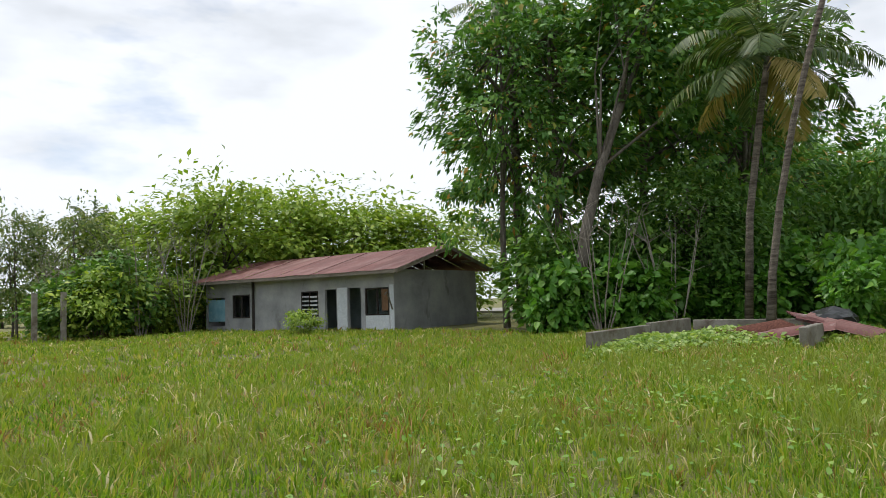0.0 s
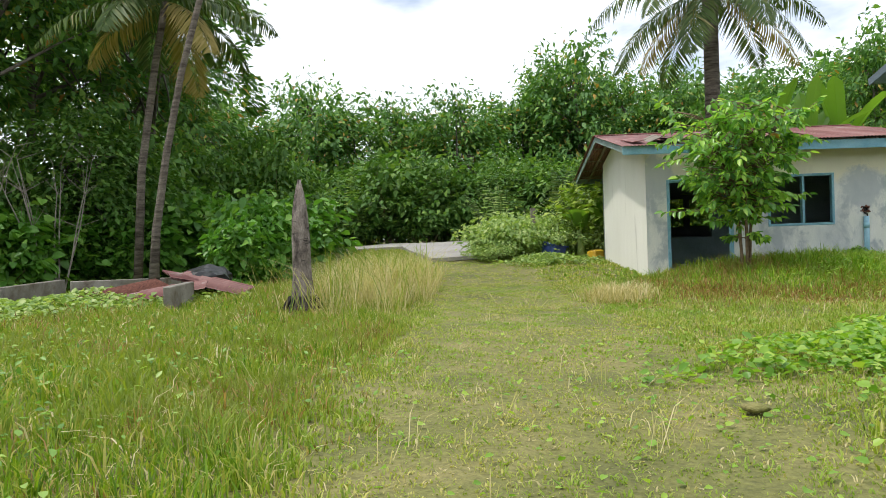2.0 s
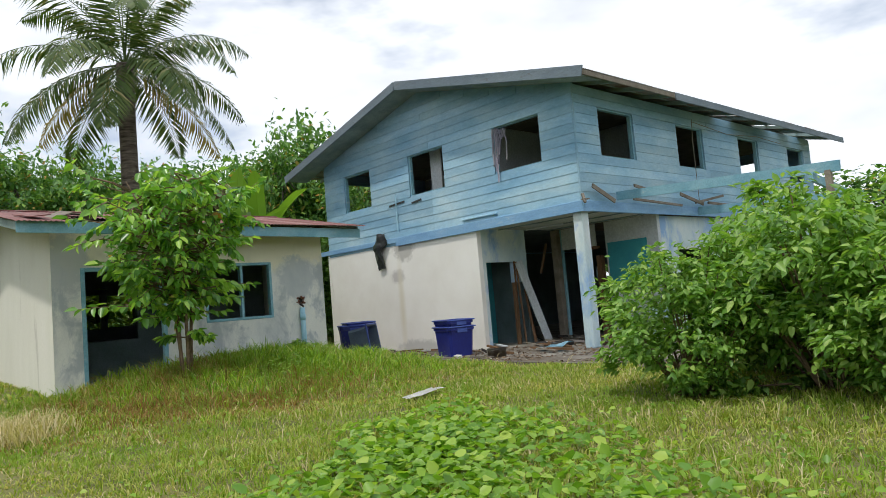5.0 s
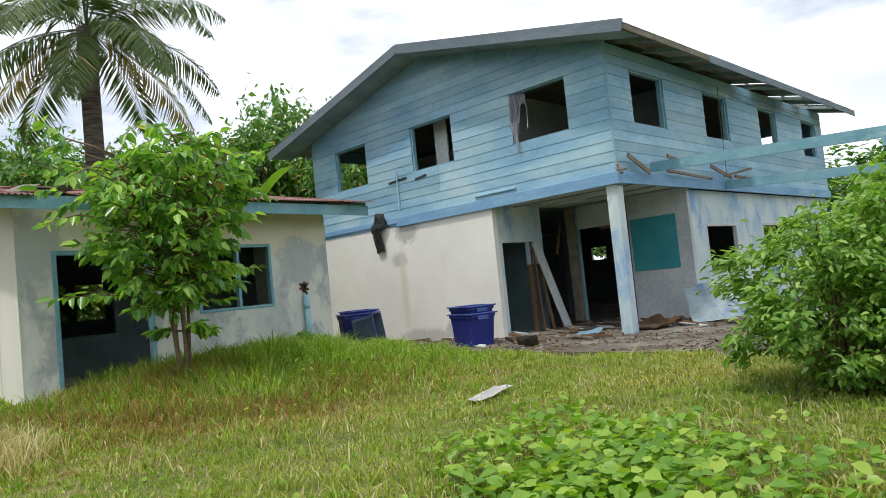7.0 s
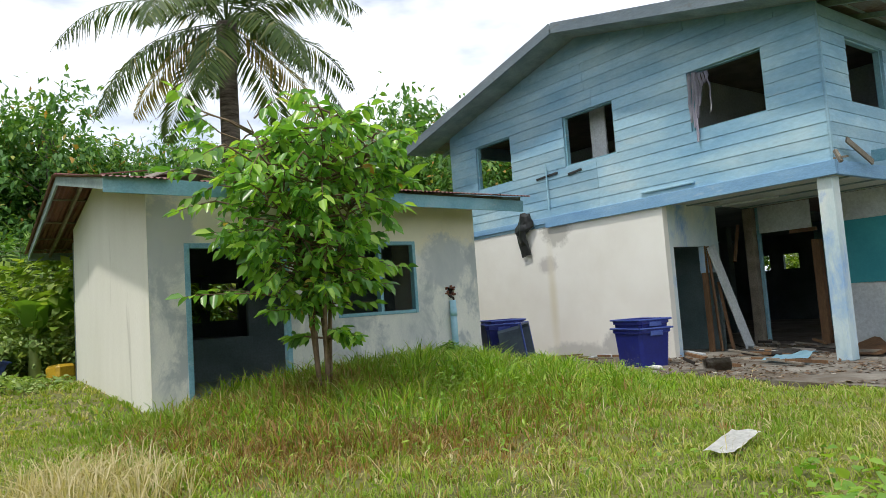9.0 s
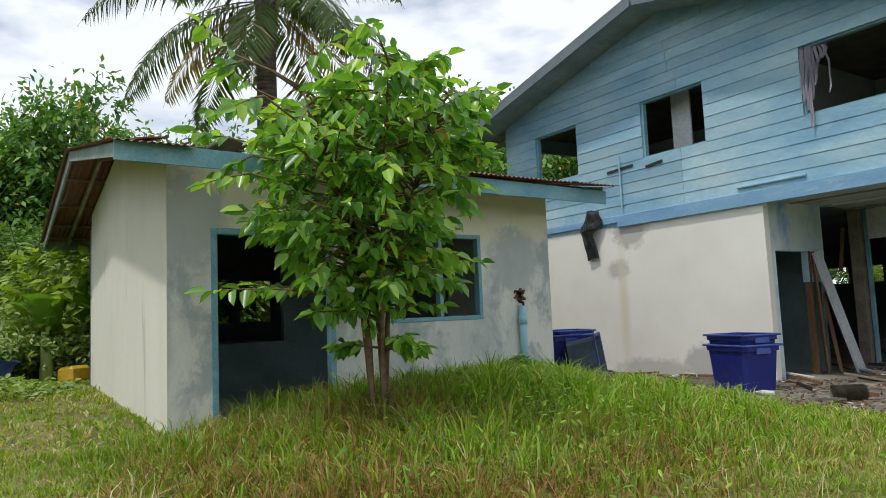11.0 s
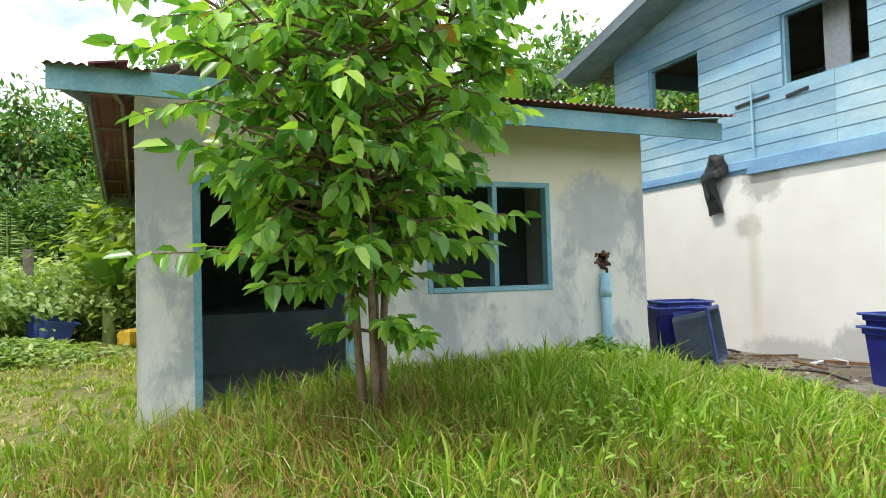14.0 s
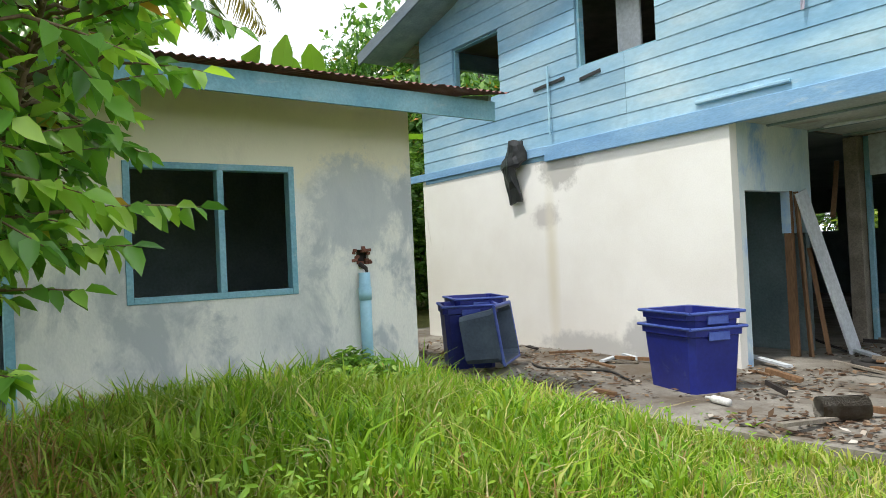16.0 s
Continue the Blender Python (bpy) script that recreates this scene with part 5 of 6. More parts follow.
# beyond the lane: a continuous wall of woods
for i in range(34):
    y = 16.0 - i * 1.75 + R.uniform(-0.6, 0.6)
    x = 38.0 + R.uniform(0, 4.0)
    s = R.uniform(0.75, 1.0)
    place(wood, x, y, s, R.uniform(0, 6.28), s * R.uniform(0.74, 0.92))
for i in range(32):
    y = 22.0 - i * 2.0 + R.uniform(-0.8, 0.8)
    x = 45.0 + R.uniform(0, 7.0)
    place(far_wood, x, y, R.uniform(0.7, 1.0), R.uniform(0, 6.28), R.uniform(0.84, 1.14))
for x, y, s, sz in ((47.0, -5.5, 0.9, 1.22), (49.0, -2.8, 0.75, 1.08), (46.0, -8.2, 0.7, 0.92), (50, -11.5, 0.8, 1.12), (36.0, -17.0, 0.7, 0.85), (33.0, -20.0, 0.75, 0.85), (38.5, -13.5, 0.7, 0.85), (30.0, -22.0, 0.75, 0.8),
                    (28.6, -15.0, 0.5, 0.80), (30.8, -17.4, 0.75, 0.95), (27.6, -17.8, 0.65, 0.82), (28.0, -12.8, 0.45, 0.60), (24.8, -16.6, 0.5, 0.72), (26.2, -19.5, 0.6, 0.80)):
    place(far_wood, x, y, s, R.uniform(0, 6.28), sz)
for i in range(9):
    place(wood, 26.0 + R.uniform(0, 9), -14.0 - 2.0 * i, 0.9, R.uniform(0, 6.28), R.uniform(0.75, 0.95))
for i in range(7):
    place(far_wood, 10 + 3.2 * i, -31.0 + R.uniform(-2, 2), 0.8, R.uniform(0, 6.28), 0.45)
# behind and west of the outbuilding
place(lite, 16.2, 41.5, 1.15, 0.0, 1.05, copy=False)
for x, y, s, sz in ((20.5, 41.0, 1.05, 1.0), (13.4, 45.5, 0.9, 0.85), (24.5, 39.5, 1.1, 0.92), (28.0, 35.0, 1.1, 0.8), (23.5, 46.0, 1.3, 0.85)):
    place(lite, x, y, s, R.uniform(0, 6.28), sz)
place(oliv, 8.4, 43.0, 0.8, 0.0, 0.86, copy=False)
for x, y, s, sz in ((5.9, 44.5, 0.8, 1.02), (7.0, 41.5, 0.6, 0.60), (10.6, 47.0, 0.8, 0.85), (9.4, 38.5, 0.7, 0.40), (7.3, 39.0, 0.7, 0.36), (6.0, 46.0, 0.8, 0.80), (11.5, 38.8, 0.8, 0.45)):
    place(oliv, x, y, s, R.uniform(0, 6.28), sz)
for i in range(20):
    place(R.choice((far_wood, oliv)), -34 + 2.9 * i + R.uniform(-1, 1), 78 + R.uniform(-3, 8), 0.9, R.uniform(0, 6.28), R.uniform(0.28, 0.42))
for i in range(16):
    place(far_wood, -38 + R.uniform(-4, 4), -38 + 6.5 * i, 1.2, R.uniform(0, 6.28), 0.8)

# leaning trunk at the wood's edge, and bare shrubs
lt = thing("tree", "tall leaning grey trunk with a sparse dark crown", "tree", "woodland trees", pose(16.3, 15.55, -0.3))
(V, F), C = crown_leaves(5200, (4.6, -0.7, 10.4), (3.2, 3.2, 3.0), 75, 0.34, 0.5, clump_r=0.15)
tr = [(0, 0, -0.3), (0.25, 0.1, 1.2), (0.8, 0.15, 3.2), (1.7, 0.0, 5.6), (2.9, -0.2, 8.0), (4.0, -0.5, 10.0)]
part("trunk", limb_mesh(tr, [0.24, 0.21, 0.19, 0.17, 0.14, 0.08], [C[i] for i in range(0, 75, 6)], 0.07, start=0.6), "bark", lt, smooth=True)
o = new("crown", np_mesh("crown", V, F, "leaf_dark"))
o.parent = lt


def bare_shrub(h, n, seed):
    r = random.Random(seed)
    bm = bmesh.new()
    for i in range(n):
        a, s = r.uniform(0, 6.28), r.uniform(0.2, 0.5)
        p = [Vector((0.15 * math.cos(a), 0.15 * math.sin(a), -0.1))]
        for k in range(4):
            p.append(p[-1] + Vector((s * math.cos(a) * h * 0.2 + r.uniform(-0.1, 0.1), s * math.sin(a) * h * 0.2 + r.uniform(-0.1, 0.1), h * 0.25)))
        tube(bm, p, [0.03, 0.025, 0.02, 0.013, 0.006], 5)
        for k in (2, 3, 3, 4):
            q = p[k]
            d = Vector((r.uniform(-1, 1), r.uniform(-1, 1), r.uniform(0.2, 1))) * h * 0.2
            tube(bm, [q, q + d * 0.5, q + d], [0.012, 0.008, 0.003], 4)
    return bm


for x, y, h, n in ((16.3, 14.6, 4.2, 9), (18.4, 13.2, 4.0, 8), (9.6, 36.5, 5.0, 14), (6.6, 38.5, 4.2, 12), (12.0, 37.0, 5.6, 10)):
    ob = lone("bare_shrub", bare_shrub(h, n, int(x * 7)), "twig", "bare grey-stemmed shrub at the edge of the woods", "shrub", "bare shrubs")
    ob.matrix_world = pose(x, y, gz(x, y))


# ---------------------------------------------------------------- palms and bananas
def frond_arrays(root, az, el, length, sag, leaflet, pairs=70, width=0.062):
    """One feather frond: a bending stalk and two combs of drooping leaflets."""
    P, T = [], []
    d = Vector((math.cos(az) * math.cos(el), math.sin(az) * math.cos(el), math.sin(el)))
    p = Vector(root)
    for i in range(pairs + 1):
        P.append(p.copy())
        T.append(d.copy())
        p = p + d * (length / pairs)
        d = (d + Vector((0, 0, -sag / pairs * (0.4 + 1.4 * i / pairs)))).normalized()
    P, T = np.array(P), np.array(T)
    side = unit(np.cross(T, np.array([[0, 0, 1.0]]) + 1e-3))
    upv = np.cross(side, T)
    s = np.linspace(0, 1, pairs + 1)
    i0 = int(pairs * 0.14)
    groups = []
    for sg in (-1, 1):
        A = T[i0:] * 0.55 + side[i0:] * sg * 0.85 - np.array([0, 0, 1]) * (0.28 + 0.25 * RNG.random((pairs + 1 - i0, 1))) + RNG.normal(size=(pairs + 1 - i0, 3)) * 0.07
        L = leaflet * np.sin(np.clip(s[i0:] * 0.92 + 0.12, 0, 1) * math.pi) ** 0.6 * (0.85 + 0.3 * RNG.random(pairs + 1 - i0))
        groups.append(leaf_arrays(P[i0:], A, upv[i0:], L, width, 0.25, True))
    w = 0.03 * (1 - 0.8 * s)[:, None]
    top, bot = P + side * w, P - side * w
    V = np.concatenate([top, bot, P - np.array([0, 0, 0.03]) * (1 - 0.7 * s)[:, None]])
    k = np.arange(pairs)[:, None]
    n = pairs + 1
    F = [k + np.array([[0, 1, n + 1, n]]), k + np.array([[n, n + 1, 2 * n + 1, 2 * n]]), k + np.array([[2 * n, 2 * n + 1, 1, 0]])]
    return join((V, F), *groups)


def coconut_palm(trunk, radii, fronds, length, leaflet, label, seed, dry=2):
    r = random.Random(seed)
    t = thing("palm_tree", label, "palm", "palms")
    bm = bmesh.new()
    tube(bm, trunk, radii, 12)
    part("trunk", bm, "palm_bark", t, smooth=True)
    head = trunk[-1]
    for i in range(fronds):
        u = i / fronds
        az = i * 2.399 + r.uniform(-0.2, 0.2)
        el = math.radians(82 - 112 * u ** 0.85 + r.uniform(-8, 8))
        V, F = frond_arrays(head, az, el, length * (0.8 + 0.25 * math.sin(u * 3.0)) * r.uniform(0.9, 1.08), 1.15 + 0.8 * (1 - u) + r.uniform(-0.15, 0.25), leaflet)
        o = new("frond", np_mesh("frond", V, F, "frond_dry" if i >= fronds - dry else "frond"))
        o.parent = t
    return t


coconut_palm([(24.7, -7.3, 0.0), (24.7, -7.3, 2.5), (24.6, -7.25, 5.0), (24.45, -7.2, 7.6), (24.4, -7.2, 9.2)], [0.30, 0.27, 0.26, 0.25, 0.28], 25, 4.7, 1.1, "tall coconut palm with drooping fronds behind the shed", 2)
coconut_palm([(18.1, 10.7, -0.3), (18.2, 10.5, 3.0), (18.45, 10.1, 6.0), (18.6, 9.8, 7.8)], [0.13, 0.11, 0.10, 0.10], 22, 3.7, 0.95, "coconut palm among the woodland trees", 5, 3)
coconut_palm([(31.0, 16.5, -0.2), (31.0, 16.4, 5.0), (31.1, 16.3, 9.5)], [0.25, 0.22, 0.2], 20, 4.4, 0.95, "coconut palm among the woodland trees", 6, 3)
coconut_palm([(21.5, 22.5, -0.3), (21.4, 22.4, 7.0), (21.2, 22.2, 13.8)], [0.25, 0.2, 0.18], 20, 4.2, 0.9, "tall coconut palm rising over the woods", 7, 3)
coconut_palm([(11.5, 50, -0.3), (11.5, 50, 3.6), (11.4, 50, 6.2)], [0.2, 0.18, 0.16], 18, 3.0, 0.7, "coconut palm far behind the meadow", 8, 2)
# the leaning palm bole close to the foundation
t = thing("palm_tree", "tall leaning dead palm bole with a broken top", "palm", "palms")
bm = bmesh.new()
lp = [(15.3, 8.9, -0.4), (15.33, 8.78, 1.2), (15.42, 8.5, 3.0), (15.55, 8.1, 5.0), (15.68, 7.65, 6.7), (15.8, 7.25, 8.05), (15.82, 7.2, 8.25)]
tube(bm, lp, [0.14, 0.10, 0.088, 0.08, 0.075, 0.07, 0.035], 12)
part("trunk", bm, "palm_bark", t, smooth=True)


def small_palm(x, y, n, length, seed, lab="young feather palm in the undergrowth"):
    r = random.Random(seed)
    t = thing("young_palm", lab, "palm", "young palms", pose(x, y, gz(x, y)))
    for i in range(n):
        V, F = frond_arrays((0, 0, 0.1), r.uniform(0, 6.28), math.radians(r.uniform(50, 82)), length * r.uniform(0.8, 1.1), 0.9, 0.55, 30, 0.04)
        o = new("frond", np_mesh("frond", V, F, "leaf_pale" if i % 3 == 0 else "frond"))
        o.parent = t


for x, y, n, L, s in ((27.5, 0.2, 9, 3.2, 1), (24.8, -2.2, 10, 3.4, 2), (36.2, 8.0, 9, 4.2, 3), (36.0, 4.6, 8, 3.6, 4), (28.6, -3.6, 9, 3.4, 5), (35.8, -3.0, 8, 3.6, 6), (23.0, 8.6, 8, 3.2, 7)):
    small_palm(x, y, n, L, s)


def banana(x, y, n, h, seed):
    r = random.Random(seed)
    t = thing("banana_plant", "banana plant with broad torn leaves", "banana plant", "banana plants", pose(x, y, gz(x, y)))
    bm = bmesh.new()
    tube(bm, [(0, 0, -0.1), (0.02, 0, h * 0.3), (0, 0.03, h * 0.6)], [0.13, 0.11, 0.07], 10)
    part("stem", bm, "leaf_pale", t, smooth=True)
    for i in range(n):
        az, el = i * 2.4 + r.uniform(-0.3, 0.3), math.radians(r.uniform(48, 85))
        L, W = h * r.uniform(0.5, 0.65), r.uniform(0.45, 0.6)
        d = Vector((math.cos(az) * math.cos(el), math.sin(az) * math.cos(el), math.sin(el)))
        p = Vector((0, 0, h * 0.58))
        bm = bmesh.new()
        rows = []
        for k in range(11):
            u = k / 10
            w = W / 2 * min(1, 0.12 + 1.4 * math.sin(max(0.0, (u - 0.12) / 0.88) * math.pi) ** 0.55) if u > 0.12 else 0.025
            s = d.cross(Vector((0, 0, 1))).normalized()
            upn = s.cross(d)
            rows.append([bm.verts.new(p + s * (w * q) + upn * (abs(q) * w * 0.35)) for q in (-1, -0.5, 0, 0.5, 1)])
            p = p + d * (L / 10)
            d = (d + Vector((0, 0, -0.13))).normalized()
        for a, b in zip(rows, rows[1:]):
            for q in range(4):
                bm.faces.new((a[q], a[q + 1], b[q + 1], b[q]))
        part("leaf", bm, "banana", t)


for x, y, n, h, s in ((22.6, -9.6, 8, 5.0, 1), (23.4, -11.0, 8, 5.4, 2), (22.2, -10.6, 7, 3.2, 3), (24.6, -9.2, 8, 5.2, 4), (21.6, -10.3, 6, 2.2, 5), (22.25, -2.15, 5, 1.5, 6), (22.4, -2.75, 5, 1.7, 7)):
    banana(x, y, n, h, s)


# ---------------------------------------------------------------- shrubs
def shrub_mesh(n, radii, leaf, wide, mat, clumps=30, simple=False, stems=12, seed=0, clump_r=0.22, base=0.12):
    c = (0, 0, radii[2] * 0.95)
    (V, F), C = crown_leaves(n, c, radii, clumps, leaf, wide, simple, clump_r, 0.35)
    V[:, 2] = np.maximum(V[:, 2], 0.02 + 0.1 * RNG.random(len(V)))
    bm = bmesh.new()
    for i in range(0, clumps, max(1, clumps // stems)):
        e = Vector(C[i])
        a = Vector((e.x * base, e.y * base, -0.1))
        tube(bm, [a, a.lerp(e, 0.5) + Vector((0, 0, 0.1)), e], [0.022, 0.014, 0.006], 5)
    return np_mesh("foliage", V, F, mat), finish("stems", bm, "stem")


def shrub(x, y, meshes, label, category="shrub", group="shrubs", s=1.0, rz=0.0, sz=None):
    t = thing("shrub", label, category, group)
    t.matrix_basis = Matrix.LocRotScale((x, y, gz(x, y)), Euler((0, 0, rz)), (s, s, sz or s))
    for nm, me in zip(("foliage", "stem"), meshes):
        o = new(nm, me)
        o.parent = t
    return t


bushy = shrub_mesh(9500, (1.22, 1.22, 1.10), 0.105, 0.50, "leaf_bush", 130, False, 40, clump_r=0.095)
shrub(5.8, -6.6, bushy, "large leafy green bush at the edge of the yard", "bush", "bushes", 0.78, 0.3, 0.72)
shrub(4.6, -7.3, bushy, "large leafy green bush at the edge of the yard", "bush", "bushes", 1.0, 2.1, 0.98)
shrub(5.5, -8.4, bushy, "large leafy green bush at the edge of the yard", "bush", "bushes", 0.9, 4.1, 0.9)
shrub(3.6, -6.7, bushy, "large leafy green bush at the edge of the yard", "bush", "bushes", 0.8, 5.1, 0.75)
pale = shrub_mesh(3400, (1.3, 1.3, 0.55), 0.13, 0.6, "leaf_pale", 60, False, 8, clump_r=0.2)
for x, y, s, sz in ((22.6, 0.2, 1.1, 1.2), (24.2, 0.0, 1.2, 1.3), (25.3, -1.2, 1.2, 1.3), (23.4, -1.6, 1.0, 1.05), (26.8, -0.2, 1.2, 1.3), (23.0, -3.2, 1.0, 0.9), (26.8, -3.0, 1.2, 1.2), (21.5, 0.7, 0.6, 0.5)):
    shrub(x, y, pale, "pale green weedy shrub beside the drive", "shrub", "pale shrubs", s, R.uniform(0, 6), sz)
big = shrub_mesh(1500, (1.4, 1.4, 1.25), 0.34, 0.85, "leaf_big", 60, False, 12, clump_r=0.2)
dark = shrub_mesh(2600, (1.7, 1.7, 1.6), 0.27, 0.55, "leaf_mid", 55, True, 6, clump_r=0.2)
for i in range(22):
    u = i / 21
    x, y = 16.2 + 13.0 * u + R.uniform(-0.9, 0.9), 16.2 - 7.2 * u + R.uniform(-0.9, 1.2)
    s = R.uniform(0.45, 1.05)
    shrub(x, y, big, "broad-leaved understorey shrub at the wood's edge", "shrub", "broad-leaved shrubs", s, R.uniform(0, 6), s * R.uniform(0.7, 1.5))
for i in range(16):
    u = i / 15
    s = R.uniform(0.6, 1.1)
    shrub(17.5 + 13.0 * u + R.uniform(-0.6, 0.6), 17.6 - 7.4 * u + R.uniform(-0.8, 0.8), dark, "dense green thicket under the trees", "shrub", "thicket", s, R.uniform(0, 6), s * R.uniform(1.0, 1.7))
for x, y, s, sz in ((15.6, 6.9, 0.45, 0.6), (16.8, 6.6, 0.5, 0.75), (17.6, 7.3, 0.55, 0.9), (18.8, 7.9, 0.6, 0.9), (20.4, 7.8, 0.7, 0.8), (22.0, 7.4, 0.8, 0.8), (24.0, 7.4, 0.9, 0.9)):
    shrub(x, y, big, "broad-leaved understorey shrub at the wood's edge", "shrub", "broad-leaved shrubs", s, R.uniform(0, 6), sz)
for i in range(30):
    y = 20 - 1.55 * i + R.uniform(-0.5, 0.5)
    s = R.uniform(0.85, 1.4)
    shrub(36.9 + R.uniform(-0.4, 1.2), y, dark, "dense green thicket along the lane", "shrub", "thicket", s, R.uniform(0, 6), s * R.uniform(0.8, 1.2))
for i in range(24):
    s = R.uniform(1.1, 1.6)
    shrub(40.5 + R.uniform(-0.6, 1.2), 17 - 1.9 * i, dark, "dense green thicket along the lane", "shrub", "thicket", s, R.uniform(0, 6), s * R.uniform(0.9, 1.4))
for i in range(14):
    s = R.uniform(0.8, 1.2)
    shrub(20 + 1.1 * i + R.uniform(-0.5, 0.5), 18.5 - 0.55 * i + R.uniform(-1, 1), dark, "dense green thicket under the trees", "shrub", "thicket", s, R.uniform(0, 6), s * 1.3)
lightm = shrub_mesh(2600, (1.7, 1.7, 1.3), 0.24, 0.55, "leaf_light", 55, True, 6, clump_r=0.2)
for i in range(12):
    s = R.uniform(0.8, 1.3)
    shrub(6.3 + 1.0 * i + R.uniform(-0.4, 0.4), 37.5 + 0.25 * i + R.uniform(-1, 1.5), R.choice((lightm, dark)), "tangled shrub behind the meadow", "shrub", "thicket", s, R.uniform(0, 6), s)
shrub(13.2, 27.6, lightm, "round bright shrub by the outbuilding wall", "shrub", "shrubs", 0.45, 1.0, 0.42)
for i in range(6):
    shrub(19.5 + 1.0 * i, -14.0 - 2 * i, dark, "dense green thicket behind the blue house", "shrub", "thicket", 1.0, R.uniform(0, 6), 1.2) if i > 3 else None
for x, y in ((14.0, -27.5), (17.0, -28.0), (19.5, -27.5), (23.0, -16.0), (23.2, -20.0), (22.8, -3.6), (23.5, -5.2)):
    shrub(x, y, lightm, "bright thicket behind the buildings", "shrub", "thicket", 1.1, R.uniform(0, 6), 1.0)

# ---------------------------------------------------------------- the young tree in front of the shed
yt = thing("young_tree", "young multi-stemmed tree with large glossy leaves", "tree", at=pose(13.42, -4.25, gz(13.42, -4.25)))
bm = bmesh.new()
rt = random.Random(8)
groups = []
TZ = gz(13.42, -4.25)
ends = []
for i in range(5):
    a = i * 1.256 + 0.4
    p = [Vector((0.07 * math.cos(a), 0.07 * math.sin(a), -0.1))]
    for k in range(6):
        f = 0.01 + 0.05 * k
        p.append(p[-1] + Vector((f * math.cos(a) + rt.uniform(-0.05, 0.05), f * math.sin(a) + rt.uniform(-0.05, 0.05), 0.56)))
    tube(bm, p, [0.034, 0.030, 0.026, 0.022, 0.017, 0.012, 0.006], 7)
    ends.append(p)


def spray(q, d, L, n, leaf):
    """A twig with leaves along both sides."""
    d = d.normalized()
    pts = [q + d * (L * k / 4) + Vector((0, 0, -0.10 * L * (k / 4) ** 2)) for k in range(5)]
    tube(bm, pts, [0.011, 0.009, 0.007, 0.005, 0.003], 5)
    s = d.cross(Vector((0, 0, 1))).normalized()
    P, A, N, LL = [], [], [], []
    for k in range(n):
        u = 0.18 + 0.82 * k / (n - 1)
        b = q + d * (L * u) + Vector((0, 0, -0.10 * L * u * u))
        sg = 1 if k % 2 else -1
        if k == n - 1:
            ax = d
        else:
            ax = d * 0.55 + s * sg * 0.8 + Vector((rt.uniform(-0.35, 0.35), rt.uniform(-0.35, 0.35), rt.uniform(-1.25, 0.25)))
        P.append(b), A.append(ax), N.append(Vector((0, 0, 1)) + s * sg * 0.45 + Vector((rt.uniform(-0.8, 0.8), rt.uniform(-0.8, 0.8), 0)))
        LL.append(leaf * rt.uniform(0.75, 1.2))
    LL = np.array(LL)
    groups.append(leaf_arrays(np.array(P), np.array(A), np.array(N), LL, LL * 0.56, 0.30))


def crown_reach(a, hgt):
    """How far the crown spreads in a direction: further to the north-east, towards the track."""
    lean = 1.0 + 0.34 * math.cos(a - 0.95) + 0.16 * math.sin(3 * a + 1.2)
    return max(0.15, 1.02 * lean * math.sqrt(max(0.04, 1 - ((hgt - 2.30) / 1.35) ** 2)) if hgt > 1.35 else 0.40 * lean)


for i in range(350):
    p = ends[rt.randrange(5)]
    a = rt.uniform(0, 6.28)
    hgt = 1.15 + 2.2 * rt.random() ** 0.7
    k = min(5, int(hgt / 0.56))
    q = p[k].lerp(p[k + 1], hgt / 0.56 - k)
    d = Vector((math.cos(a), math.sin(a), rt.uniform(-0.75, 0.95)))
    base = q + Vector((math.cos(a), math.sin(a), 0.30)) * max(0.0, rt.random() ** 0.7 * (crown_reach(a, hgt) - 0.30))
    if (base - q).length > 0.1:
        tube(bm, [q, q.lerp(base, 0.5) + Vector((0, 0, 0.03)), base], [0.013, 0.011, 0.009], 5)
    spray(base, d, rt.uniform(0.32, 0.52), rt.randrange(9, 13), 0.165)
# long side shoots low on the stems, one of them reaching across the doorway
for az, hgt, L in ((2.75, 1.25, 0.95), (-0.3, 1.5, 0.8), (-1.65, 1.50, 1.15), (-1.9, 1.30, 0.8), (1.7, 1.9, 1.3), (1.45, 1.22, 1.5), (1.9, 1.05, 0.8), (3.1, 0.80, 0.5), (-2.7, 0.72, 0.5), (0.6, 0.75, 0.45)):
    q = Vector((0, 0, hgt))
    d = Vector((math.cos(az), math.sin(az), 0.12))
    tube(bm, [q, q + d * L * 0.6], [0.014, 0.010], 5)
    spray(q + d * L * 0.5, d, L * 0.55, 13, 0.175)
    spray(q + d * L * 0.35, d + Vector((0.3, -0.3, 0.1)), L * 0.45, 11, 0.16)
part("stem", bm, "stem", yt, smooth=True)
V, F = join(*groups)
o = new("leaves", np_mesh("leaves", V, F, "leaf_tree"))
o.parent = yt


